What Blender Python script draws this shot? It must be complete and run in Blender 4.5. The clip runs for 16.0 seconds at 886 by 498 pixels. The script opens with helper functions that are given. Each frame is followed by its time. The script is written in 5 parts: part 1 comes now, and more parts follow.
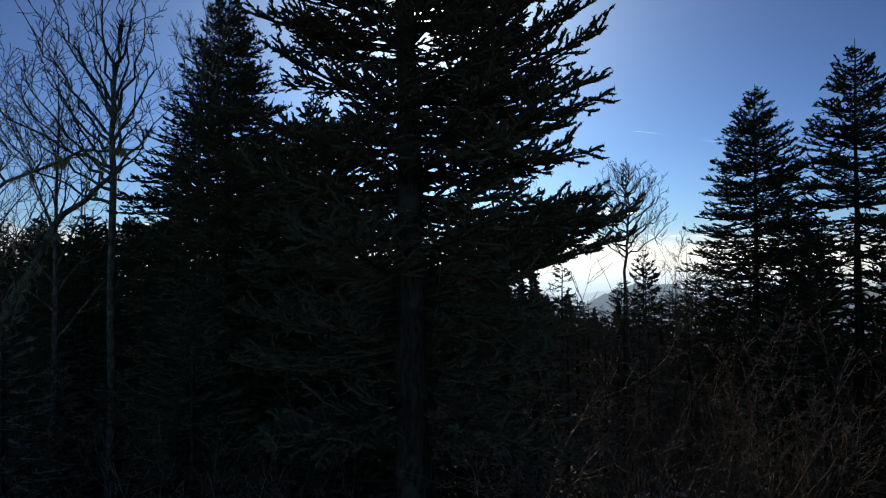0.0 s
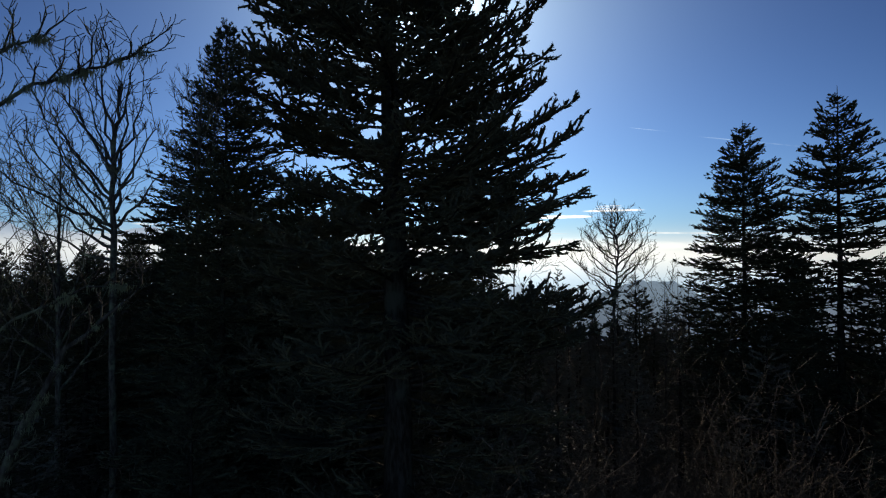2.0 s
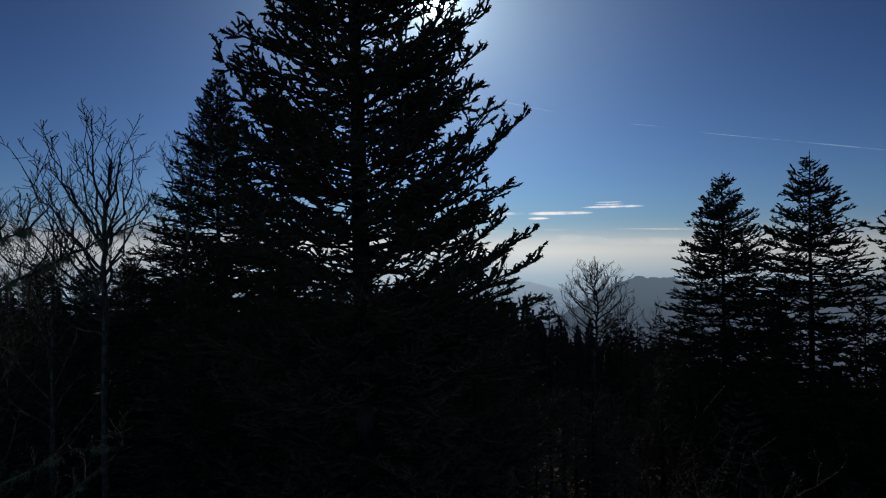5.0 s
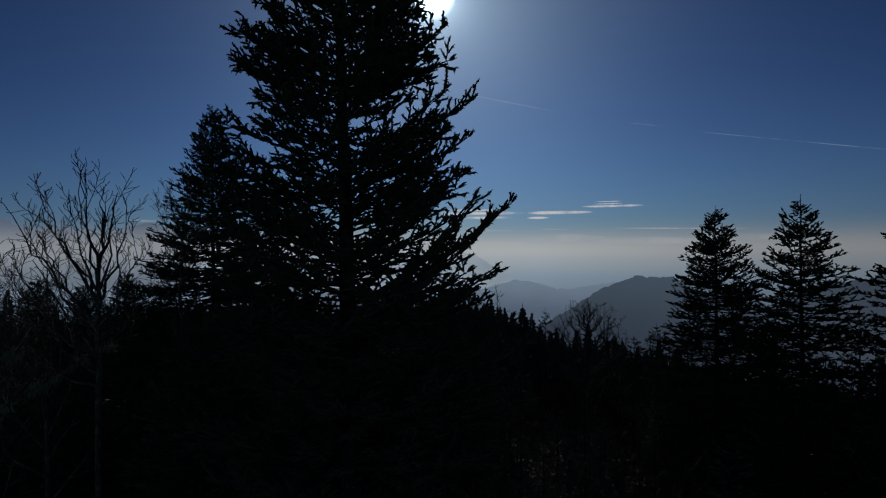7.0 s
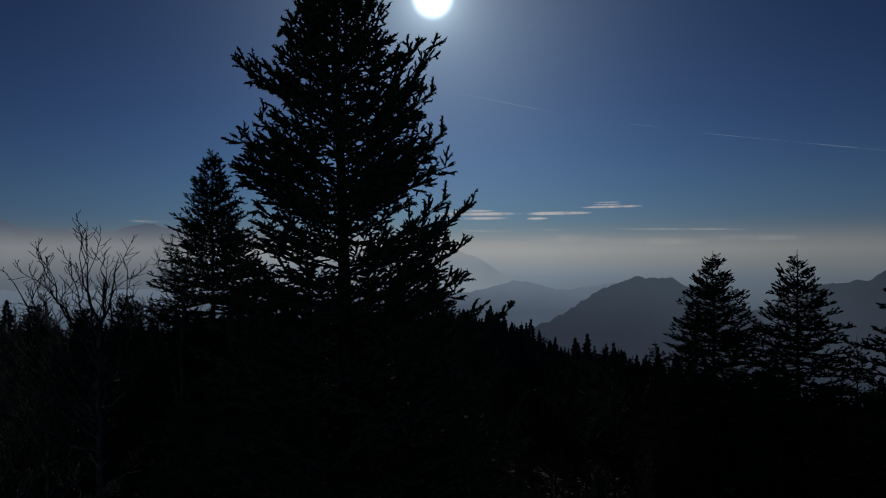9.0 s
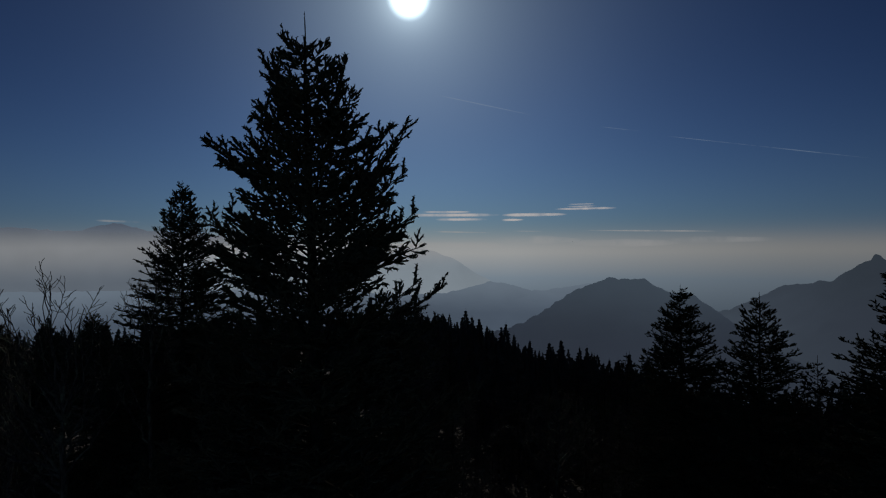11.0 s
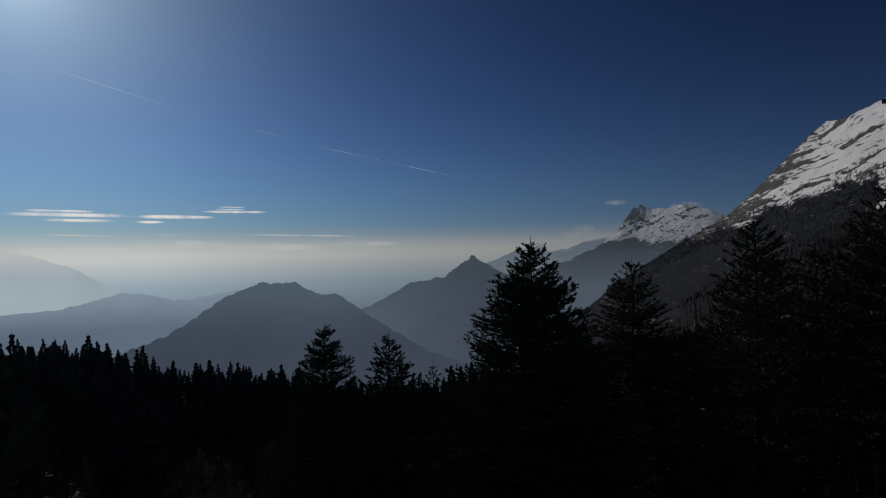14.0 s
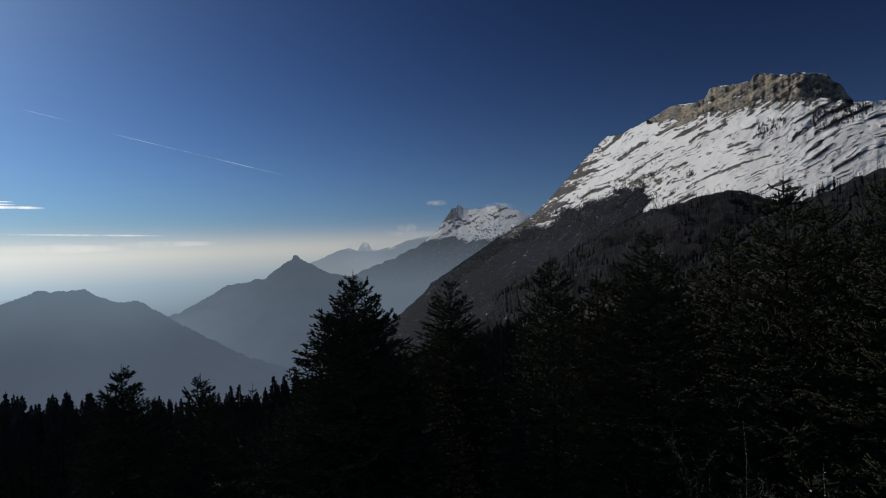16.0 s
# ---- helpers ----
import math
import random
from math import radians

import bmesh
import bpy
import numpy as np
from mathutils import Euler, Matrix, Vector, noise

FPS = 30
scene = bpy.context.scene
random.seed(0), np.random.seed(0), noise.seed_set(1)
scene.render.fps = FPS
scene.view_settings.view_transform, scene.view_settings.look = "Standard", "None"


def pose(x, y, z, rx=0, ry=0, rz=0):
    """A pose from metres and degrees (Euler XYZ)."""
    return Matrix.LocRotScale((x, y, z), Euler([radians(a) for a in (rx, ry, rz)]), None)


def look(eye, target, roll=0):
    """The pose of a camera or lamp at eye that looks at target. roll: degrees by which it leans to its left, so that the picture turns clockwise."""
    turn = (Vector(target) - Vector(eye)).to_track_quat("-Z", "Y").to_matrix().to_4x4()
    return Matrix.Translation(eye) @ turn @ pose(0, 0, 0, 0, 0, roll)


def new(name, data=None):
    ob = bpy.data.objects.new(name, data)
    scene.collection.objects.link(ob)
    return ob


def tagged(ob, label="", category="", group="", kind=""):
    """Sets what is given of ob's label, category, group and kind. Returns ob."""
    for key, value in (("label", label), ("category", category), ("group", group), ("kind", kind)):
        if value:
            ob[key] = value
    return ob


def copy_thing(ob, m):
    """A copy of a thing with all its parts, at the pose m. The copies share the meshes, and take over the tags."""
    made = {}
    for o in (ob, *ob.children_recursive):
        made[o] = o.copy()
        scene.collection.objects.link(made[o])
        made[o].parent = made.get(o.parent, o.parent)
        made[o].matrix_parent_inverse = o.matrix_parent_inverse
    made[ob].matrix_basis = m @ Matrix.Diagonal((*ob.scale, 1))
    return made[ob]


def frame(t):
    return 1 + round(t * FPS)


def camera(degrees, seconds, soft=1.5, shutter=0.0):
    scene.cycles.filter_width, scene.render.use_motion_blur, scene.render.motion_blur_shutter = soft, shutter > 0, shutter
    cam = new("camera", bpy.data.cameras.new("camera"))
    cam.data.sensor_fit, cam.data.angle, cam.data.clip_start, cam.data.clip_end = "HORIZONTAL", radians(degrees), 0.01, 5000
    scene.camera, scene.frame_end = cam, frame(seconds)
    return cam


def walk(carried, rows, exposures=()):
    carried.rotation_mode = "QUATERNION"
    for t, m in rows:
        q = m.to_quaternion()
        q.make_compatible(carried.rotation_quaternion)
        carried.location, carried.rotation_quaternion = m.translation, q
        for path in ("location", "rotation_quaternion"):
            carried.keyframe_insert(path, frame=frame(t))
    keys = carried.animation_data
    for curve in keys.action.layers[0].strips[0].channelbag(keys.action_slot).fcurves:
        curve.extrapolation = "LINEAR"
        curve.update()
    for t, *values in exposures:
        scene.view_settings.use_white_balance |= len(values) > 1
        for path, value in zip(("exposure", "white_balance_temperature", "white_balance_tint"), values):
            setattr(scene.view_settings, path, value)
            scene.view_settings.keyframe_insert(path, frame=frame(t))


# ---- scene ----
cam = camera(78.2, 16.0, soft=1.2)
METRES, EYE, TILT, LEAN, TURN = 13.0, 6.0, 1.0, 0.0, 0.0
ROWS = [
    (0.0, 0.0, 0.0, 0.0, 0.0, 0.0, -0.0),
    (0.5, 0.0053, -0.0062, 0.0354, 0.03, -0.04, 0.08),
    (1.0, 0.01, -0.015, 0.0702, 0.0, -0.1, 0.19),
    (1.5, 0.0153, -0.023, 0.099, 0.01, -0.14, 0.25),
    (2.0, 0.0224, -0.0367, 0.1303, 0.06, -0.2, 0.33),
    (2.5, 0.0286, -0.0492, 0.1607, 0.04, -0.27, 0.38),
    (3.0, 0.0368, -0.0587, 0.195, 0.1, -0.36, 0.43),
    (3.5, 0.0434, -0.0651, 0.2232, 0.07, -0.45, 0.46),
    (4.0, 0.0524, -0.0701, 0.2522, 0.05, -0.49, 0.5),
    (6.5, 0.0896, -0.0883, 0.4109, 0.03, -0.71, 0.47),
    (7.0, 0.0913, -0.0866, 0.4429, -0.0, -0.68, 0.5),
    (7.5, 0.0917, -0.0849, 0.4751, -0.01, -0.64, 0.52),
    (8.0, 0.0888, -0.0861, 0.5188, -0.05, -0.61, 0.5),
    (8.5, 0.0895, -0.0889, 0.5612, -0.06, -0.6, 0.51),
    (9.0, 0.0932, -0.094, 0.602, -0.08, -0.64, 0.47),
    (10.2, 0.0985, -0.099, 0.6790, -0.10, -0.61, 0.40),
    (10.7, 0.1005, -0.1009, 0.7080, -1.05, -0.59, 0.36),
    (11.1, 0.1020, -0.1018, 0.7300, -3.30, -0.57, 0.33),
    (11.5, 0.1035, -0.1026, 0.7513, -6.89, -0.56, 0.3),
    (12.0, 0.1058, -0.1035, 0.7739, -13.35, -0.54, 0.3),
    (12.5, 0.1094, -0.1034, 0.7934, -19.56, -0.46, 0.36),
    (13.0, 0.1139, -0.101, 0.8192, -25.72, -0.41, 0.49),
    (13.5, 0.1175, -0.1007, 0.843, -31.68, -0.42, 0.55),
    (14.0, 0.1206, -0.1027, 0.8668, -38.06, -0.45, 0.66),
    (14.5, 0.1245, -0.1055, 0.8905, -43.11, -0.52, 0.77),
    (15.0, 0.126, -0.1101, 0.9175, -48.6, -0.62, 0.85),
    (15.5, 0.1255, -0.1138, 0.941, -53.23, -0.71, 0.95),
    (16.0, 0.1225, -0.1144, 0.9735, -56.31, -0.85, 1.1),
]
EXPOSURES = [(0.0, 1.62, 7300, 10), (2.0, 1.36, 7000, 10), (4.0, 0.85, 6800, 10), (7.0, -0.4, 6300, 12), (9.0, -0.7, 6500, 13), (12.0, -0.72, 6600, 13), (14.0, 0.08, 6700, 10), (15.0, 0.4, 6750, 10), (16.0, 0.78, 6750, 10)]
walk(cam, [(t, pose(0, 0, EYE, TILT, LEAN, TURN) @ pose(METRES * x, METRES * y, METRES * z, 90 + pitch, roll, yaw)) for t, x, y, z, yaw, pitch, roll in ROWS], EXPOSURES)

# ---- sky and sun ----
SUN_AZ, SUN_EL = radians(-0.8), radians(25.2)
SUN_DIR = Vector((math.sin(SUN_AZ) * math.cos(SUN_EL), math.cos(SUN_AZ) * math.cos(SUN_EL), math.sin(SUN_EL)))


class Nodes:
    """Small helper to write node trees."""

    def __init__(self, tree):
        self.tree = tree
        tree.nodes.clear()

    def add(self, kind, values=(), **settings):
        node = self.tree.nodes.new(kind)
        for key, value in settings.items():
            setattr(node, key, value)
        for key, value in dict(values).items():
            if hasattr(value, "is_output"):
                self.tree.links.new(value, node.inputs[key])
            else:
                node.inputs[key].default_value = value
        return node

    def math(self, op, a, b=0.0, clamp=False):
        return self.add("ShaderNodeMath", {0: a, 1: b}, operation=op, use_clamp=clamp).outputs[0]

    def mix(self, f, a, b, blend="MIX"):
        n = self.add("ShaderNodeMix", {0: f, 6: a, 7: b}, data_type="RGBA", blend_type=blend)
        return n.outputs[2]

    def noise(self, scale, detail=4, vector=None, rough=0.6):
        v = {"Scale": scale, "Detail": detail, "Roughness": rough}
        if vector is not None:
            v["Vector"] = vector
        return self.add("ShaderNodeTexNoise", v).outputs[0]

    def ramp(self, f, stops):
        n = self.add("ShaderNodeValToRGB", {0: f})
        el = n.color_ramp.elements
        while len(el) < len(stops):
            el.new(0.5)
        for e, (p, c) in zip(el, stops):
            e.position, e.color = p, c if len(c) == 4 else (*c, 1)
        return n.outputs[0]

    def span(self, f, a, b, c=0.0, d=1.0, smooth=True):
        return self.add("ShaderNodeMapRange", {0: f, 1: a, 2: b, 3: c, 4: d}, interpolation_type="SMOOTHSTEP" if smooth else "LINEAR").outputs[0]


world = bpy.data.worlds.new("sky")
scene.world = world
world.use_nodes = True
nt = Nodes(world.node_tree)
sky = nt.add("ShaderNodeTexSky", sky_type="NISHITA", sun_disc=False, sun_elevation=SUN_EL, sun_rotation=SUN_AZ,
             altitude=1500, air_density=1.0, dust_density=0.4, ozone_density=3.0)
ray = nt.add("ShaderNodeTexCoord").outputs["Generated"]
up = nt.add("ShaderNodeSeparateXYZ", {0: ray}).outputs[2]
dot = nt.add("ShaderNodeVectorMath", {0: ray, 1: SUN_DIR}, operation="DOT_PRODUCT").outputs["Value"]
angle = nt.math("ARCCOSINE", nt.math("MINIMUM", dot, 1.0))
# thin mountain air: the blue deepens quickly away from the horizon and the sun
blue = nt.add("ShaderNodeVectorMath", {0: sky.outputs[0], 3: 0.1}, operation="SCALE").outputs[0]
blue = nt.add("ShaderNodeGamma", {0: blue, 1: 1.7}).outputs[0]
far_off = nt.math("DIVIDE", nt.math("MAXIMUM", nt.math("SUBTRACT", angle, radians(18)), 0.0), -radians(50))
# opposite the sun, out of view, the sky is brightened as added fill light
dim = nt.math("ADD", nt.math("MULTIPLY", nt.math("EXPONENT", far_off), 0.75), nt.span(angle, 1.7, 2.5, 0.25, 1.5))
blue = nt.add("ShaderNodeVectorMath", {0: blue, 1: (0.25, 0.318, 0.385)}, operation="MULTIPLY").outputs[0]
# pale air low in the sky, and bright haze over the valleys seen edge-on along the horizon, brightest over the plain below the sun
rise = nt.math("MAXIMUM", up, 0.0)
pale = nt.math("EXPONENT", nt.math("MULTIPLY", rise, -1 / 0.11))
body = nt.mix(nt.math("MULTIPLY", pale, 0.8), blue, (0.125, 0.22, 0.36, 1))
fade = nt.add("ShaderNodeCombineXYZ", {0: dim, 1: dim, 2: nt.math("POWER", dim, 0.82)}).outputs[0]
body = nt.add("ShaderNodeVectorMath", {0: body, 1: fade}, operation="MULTIPLY").outputs[0]
flat = nt.add("ShaderNodeSeparateXYZ", {0: ray})
bearing = nt.math("ADD", nt.math("DIVIDE", nt.math("ARCTAN2", flat.outputs[0], flat.outputs[1]), 2 * math.pi), 0.5)
share = nt.ramp(bearing, [(0.5 + a / 360, (v, v, v)) for a, v in ((-180, 0.7), (-60, 0.68), (-40, 0.74), (-20, 0.9), (2, 1.12), (10, 1.1), (18, 0.95), (35, 0.68), (55, 0.5), (95, 0.4), (180, 0.7))])
low = nt.math("EXPONENT", nt.math("MULTIPLY", nt.math("POWER", nt.math("DIVIDE", rise, 0.03), 2.0), -1.0))
haze = nt.ramp(nt.span(up, -0.2, 0.02, smooth=False), [(0.0, (0.1, 0.135, 0.18)), (0.42, (0.125, 0.17, 0.22)), (0.7, (0.24, 0.31, 0.375)), (0.9, (0.44, 0.457, 0.452)), (1.0, (0.45, 0.46, 0.45))])
haze = nt.mix(1.0, haze, share, "MULTIPLY")
body = nt.mix(nt.math("MULTIPLY", low, 0.93), body, haze)
# the sun's disc, widened to stand in for camera bloom, and the bright air round it
disc = nt.span(angle, radians(2.3), radians(0.8), 0.0, 3.2)
glow1 = nt.math("MULTIPLY", nt.math("EXPONENT", nt.math("MULTIPLY", angle, -1 / radians(1.2))), 2.2)
glow2 = nt.math("MULTIPLY", nt.math("EXPONENT", nt.math("MULTIPLY", angle, -1 / radians(6.5))), 0.56)
glow3 = nt.math("MULTIPLY", nt.math("EXPONENT", nt.math("MULTIPLY", angle, -1 / radians(17))), 0.075)
near_sun = nt.math("ADD", nt.math("ADD", disc, glow1), glow2)
glow = nt.add("ShaderNodeVectorMath", {0: (0.72, 0.92, 1.0), 3: near_sun}, operation="SCALE").outputs[0]
veil = nt.add("ShaderNodeVectorMath", {0: (0.7, 0.97, 0.88), 3: glow3}, operation="SCALE").outputs[0]
total = nt.add("ShaderNodeVectorMath", {0: nt.add("ShaderNodeVectorMath", {0: body, 1: veil}, operation="ADD").outputs[0], 1: glow}, operation="ADD").outputs[0]
nt.add("ShaderNodeOutputWorld", {0: nt.add("ShaderNodeBackground", {0: total, 1: 1.0}).outputs[0]})

sun = new("sun", bpy.data.lights.new("sun", "SUN"))
sun.data.energy, sun.data.angle, sun.data.color = 1.4, radians(0.5), (1.0, 0.95, 0.87)
sun.matrix_world = look(SUN_DIR * 100, (0, 0, 0))

# ---- materials ----


def material(name):
    m = bpy.data.materials.new(name)
    m.use_nodes = True
    return m, Nodes(m.node_tree)


def finish(n, shader):
    n.add("ShaderNodeOutputMaterial", {0: shader})


def bump(n, height, strength, distance=0.05):
    return n.add("ShaderNodeBump", {"Height": height, "Strength": strength, "Distance": distance}).outputs[0]


def bark_material(name, dark, light, lichen=None):
    m, n = material(name)
    where = n.add("ShaderNodeTexCoord").outputs["Object"]
    grain = n.noise(14, 6, n.add("ShaderNodeMapping", {0: where, 3: (1, 1, 0.25)}).outputs[0])
    patch = n.noise(2.2, 4, where)
    colour = n.mix(n.span(grain, 0.35, 0.7), dark, light)
    if lichen:
        colour = n.mix(n.math("MULTIPLY", n.span(patch, 0.5, 0.66), 0.8), colour, lichen)
    finish(n, n.add("ShaderNodeBsdfPrincipled", {"Base Color": colour, "Roughness": 0.95, "Specular IOR Level": 0.0, "Normal": bump(n, grain, 0.7, 0.03)}).outputs[0])
    return m


def needle_material(name, dark, light, young):
    m, n = material(name)
    where = n.add("ShaderNodeTexCoord").outputs["Object"]
    island = n.add("ShaderNodeNewGeometry").outputs["Random Per Island"]
    whole = n.add("ShaderNodeObjectInfo").outputs["Random"]
    colour = n.mix(n.noise(1.7, 3, where), dark, light)
    colour = n.mix(n.math("MULTIPLY", n.math("POWER", island, 4.0), 0.4), colour, young)
    colour = n.mix(n.math("MULTIPLY", whole, 0.35), colour, dark)
    leaf = n.add("ShaderNodeBsdfDiffuse", {"Color": colour, "Roughness": 1.0}).outputs[0]
    thin = n.add("ShaderNodeBsdfTranslucent", {"Color": colour}).outputs[0]
    finish(n, n.add("ShaderNodeMixShader", {0: 0.02, 1: leaf, 2: thin}).outputs[0])
    return m


BARK = bark_material("fir_bark", (0.014, 0.012, 0.01, 1), (0.045, 0.04, 0.035, 1), (0.05, 0.054, 0.042, 1))
GREY_BARK = bark_material("beech_bark", (0.035, 0.03, 0.026, 1), (0.11, 0.1, 0.085, 1), (0.15, 0.17, 0.11, 1))
TWIG = bark_material("bare_twig", (0.05, 0.042, 0.035, 1), (0.15, 0.123, 0.1, 1))
PALE_BARK = bark_material("birch_bark", (0.04, 0.038, 0.035, 1), (0.22, 0.205, 0.19, 1))
NEEDLE = needle_material("fir_needles", (0.05, 0.048, 0.034, 1), (0.085, 0.083, 0.054, 1), (0.11, 0.107, 0.06, 1))
SPRUCE = needle_material("spruce_needles", (0.042, 0.045, 0.031, 1), (0.066, 0.071, 0.045, 1), (0.078, 0.083, 0.05, 1))
# paler than the near needles: haze over the far wood put into the colour
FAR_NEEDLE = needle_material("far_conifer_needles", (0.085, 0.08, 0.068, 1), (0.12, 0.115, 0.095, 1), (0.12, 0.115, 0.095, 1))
LICHEN = needle_material("beard_lichen", (0.12, 0.14, 0.09, 1), (0.2, 0.22, 0.14, 1), (0.27, 0.29, 0.19, 1))

# forest floor: leaf litter, dead grass and old snow
GROUND, n = material("forest_floor")
where = n.add("ShaderNodeTexCoord").outputs["Object"]
fine, mid, wide = n.noise(9, 6, where), n.noise(0.9, 5, where), n.noise(0.16, 4, where)
litter = n.mix(n.span(fine, 0.3, 0.7), (0.022, 0.018, 0.015, 1), (0.07, 0.055, 0.042, 1))
litter = n.mix(n.math("MULTIPLY", n.span(mid, 0.45, 0.65), 0.6), litter, (0.045, 0.05, 0.028, 1))
snow_f = n.span(n.math("ADD", n.math("MULTIPLY", mid, 0.6), n.math("MULTIPLY", wide, 0.5)), 0.86, 0.9)
colour = n.mix(snow_f, litter, (0.76, 0.79, 0.84, 1))
finish(n, n.add("ShaderNodeBsdfPrincipled", {"Base Color": colour, "Roughness": 0.9, "Specular IOR Level": 0.2, "Normal": bump(n, n.math("ADD", fine, mid), 0.8, 0.12)}).outputs[0])


def backdrop_material(name, near, far, air, clear_top, clear_bottom, z_top, z_bottom, snow_z=None, snow_soft=60.0, low_air=None, deep_air=None, sunward=None):
    """Distant hills: wood and rock with valley haze painted on as emission, thicker the lower it lies."""
    m, n = material(name)
    place = n.add("ShaderNodeNewGeometry").outputs["Position"]
    z = n.add("ShaderNodeSeparateXYZ", {0: place}).outputs[2]
    wood = n.mix(n.span(n.noise(0.012, 6, place), 0.35, 0.65), near, far)
    wood = n.mix(n.math("MULTIPLY", n.noise(0.09, 3, place), 0.6), wood, near)
    if snow_z is not None:
        level = n.math("ADD", z, n.math("MULTIPLY", n.math("SUBTRACT", n.noise(0.008, 6, place, 0.7), 0.5), snow_soft * 6))
        wood = n.mix(n.span(level, snow_z - snow_soft, snow_z + snow_soft), wood, (0.8, 0.82, 0.85, 1))
    solid = n.add("ShaderNodeBsdfDiffuse", {0: wood}).outputs[0]
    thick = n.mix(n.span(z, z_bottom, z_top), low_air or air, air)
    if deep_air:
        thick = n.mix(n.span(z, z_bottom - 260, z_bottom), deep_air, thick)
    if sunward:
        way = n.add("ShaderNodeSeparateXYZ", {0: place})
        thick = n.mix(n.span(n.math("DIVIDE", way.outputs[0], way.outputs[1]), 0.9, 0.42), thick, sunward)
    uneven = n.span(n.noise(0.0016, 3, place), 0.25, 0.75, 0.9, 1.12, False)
    # no real air: the haze is light the hillside itself emits
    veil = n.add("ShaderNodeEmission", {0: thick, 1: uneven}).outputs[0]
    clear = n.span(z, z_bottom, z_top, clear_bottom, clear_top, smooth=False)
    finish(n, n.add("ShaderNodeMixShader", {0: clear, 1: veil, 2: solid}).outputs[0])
    return m




def massif_material(name, tree_z, rock_share, air=None, clear=1.0):
    """Limestone strata dipping away, snow lying between them, bare wood at the foot; air: colour of a painted haze
    veil.
    """
    m, n = material(name)
    geo = n.add("ShaderNodeNewGeometry")
    place = geo.outputs["Position"]
    xyz = n.add("ShaderNodeSeparateXYZ", {0: place})
    z = xyz.outputs[2]
    steep = n.add("ShaderNodeSeparateXYZ", {0: geo.outputs["Normal"]}).outputs[2]
    dip = n.math("ADD", z, n.math("MULTIPLY", xyz.outputs[1], 0.4))
    warp = n.math("MULTIPLY", n.noise(1 / 160, 4, place), 90)
    layer = n.add("ShaderNodeCombineXYZ", {0: xyz.outputs[0], 1: xyz.outputs[1], 2: n.math("MULTIPLY", n.math("ADD", dip, warp), 5.0)}).outputs[0]
    broad = n.noise(1 / 170, 7, layer, 0.66)
    fine = n.noise(1 / 34, 6, layer, 0.7)
    patch = n.noise(1 / 210, 3, layer, 0.5)
    crag = n.noise(0.07, 8, place, 0.78)
    gully = n.noise(1 / 16, 6, n.add("ShaderNodeMapping", {0: place, 3: (1.0, 1.0, 0.16)}).outputs[0], 0.7)
    rock = n.mix(n.span(fine, 0.36, 0.64), (0.045, 0.044, 0.043, 1), (0.175, 0.166, 0.152, 1))
    rock = n.mix(n.math("MULTIPLY", n.span(gully, 0.56, 0.42), 0.5), rock, (0.06, 0.058, 0.056, 1))
    rock = n.mix(n.math("MULTIPLY", n.span(crag, 0.5, 0.66), 0.6), rock, (0.235, 0.217, 0.19, 1))
    mask = n.math("ADD", n.math("SUBTRACT", broad, 0.5), n.math("MULTIPLY", n.math("SUBTRACT", fine, 0.5), 0.6))
    mask = n.math("ADD", mask, n.math("MULTIPLY", n.math("SUBTRACT", crag, 0.5), 0.3))
    mask = n.math("ADD", mask, n.math("MULTIPLY", n.math("SUBTRACT", patch, 0.5), 1.5))
    mask = n.math("ADD", mask, n.span(steep, 0.6, 0.42, 0.0, 0.55))
    bare = n.span(n.math("SUBTRACT", mask, rock_share), -0.018, 0.022)
    colour = n.mix(bare, (0.76, 0.78, 0.81, 1), rock)
    line = n.math("ADD", z, n.math("MULTIPLY", n.math("SUBTRACT", n.noise(0.006, 5, place, 0.65), 0.5), 200))
    line = n.math("SUBTRACT", line, n.span(xyz.outputs[1], 180, 720, tree_z * 0.1, tree_z * 1.25))
    # wood near black: the shade between its trees is in the colour
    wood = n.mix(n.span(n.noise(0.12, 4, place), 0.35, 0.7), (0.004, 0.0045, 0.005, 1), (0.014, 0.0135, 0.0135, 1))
    wood = n.mix(n.span(n.noise(0.035, 8, place, 0.8), 0.62, 0.68), wood, (0.3, 0.32, 0.36, 1))
    wood = n.mix(n.math("MULTIPLY", n.span(fine, 0.57, 0.63), n.math("MULTIPLY", n.span(crag, 0.42, 0.56), n.span(patch, 0.4, 0.56))), wood, (0.4, 0.42, 0.45, 1))
    colour = n.mix(n.span(line, 14, -8), colour, wood)
    shader = n.add("ShaderNodeBsdfPrincipled", {"Base Color": colour, "Roughness": 0.9, "Specular IOR Level": 0.1,
                   "Normal": bump(n, n.math("ADD", n.math("ADD", n.math("MULTIPLY", mask, 1.5), crag), gully), 0.8, 6.0)}).outputs[0]
    # distance haze painted as emission, stronger towards the valley
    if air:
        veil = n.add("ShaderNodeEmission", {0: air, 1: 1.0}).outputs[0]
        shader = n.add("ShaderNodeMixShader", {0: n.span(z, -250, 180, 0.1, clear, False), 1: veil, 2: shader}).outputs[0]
    finish(n, shader)
    return m


MASSIF, n = material("snow_and_limestone")
geo = n.add("ShaderNodeNewGeometry")
place = geo.outputs["Position"]
beds = n.add("ShaderNodeAttribute", attribute_name="strata").outputs["Vector"]
bare = n.add("ShaderNodeAttribute", attribute_name="rock").outputs["Fac"]
wooded = n.add("ShaderNodeAttribute", attribute_name="wood").outputs["Fac"]
streak, thin = n.noise(0.9, 6, beds, 0.7), n.noise(3.2, 4, beds, 0.65)
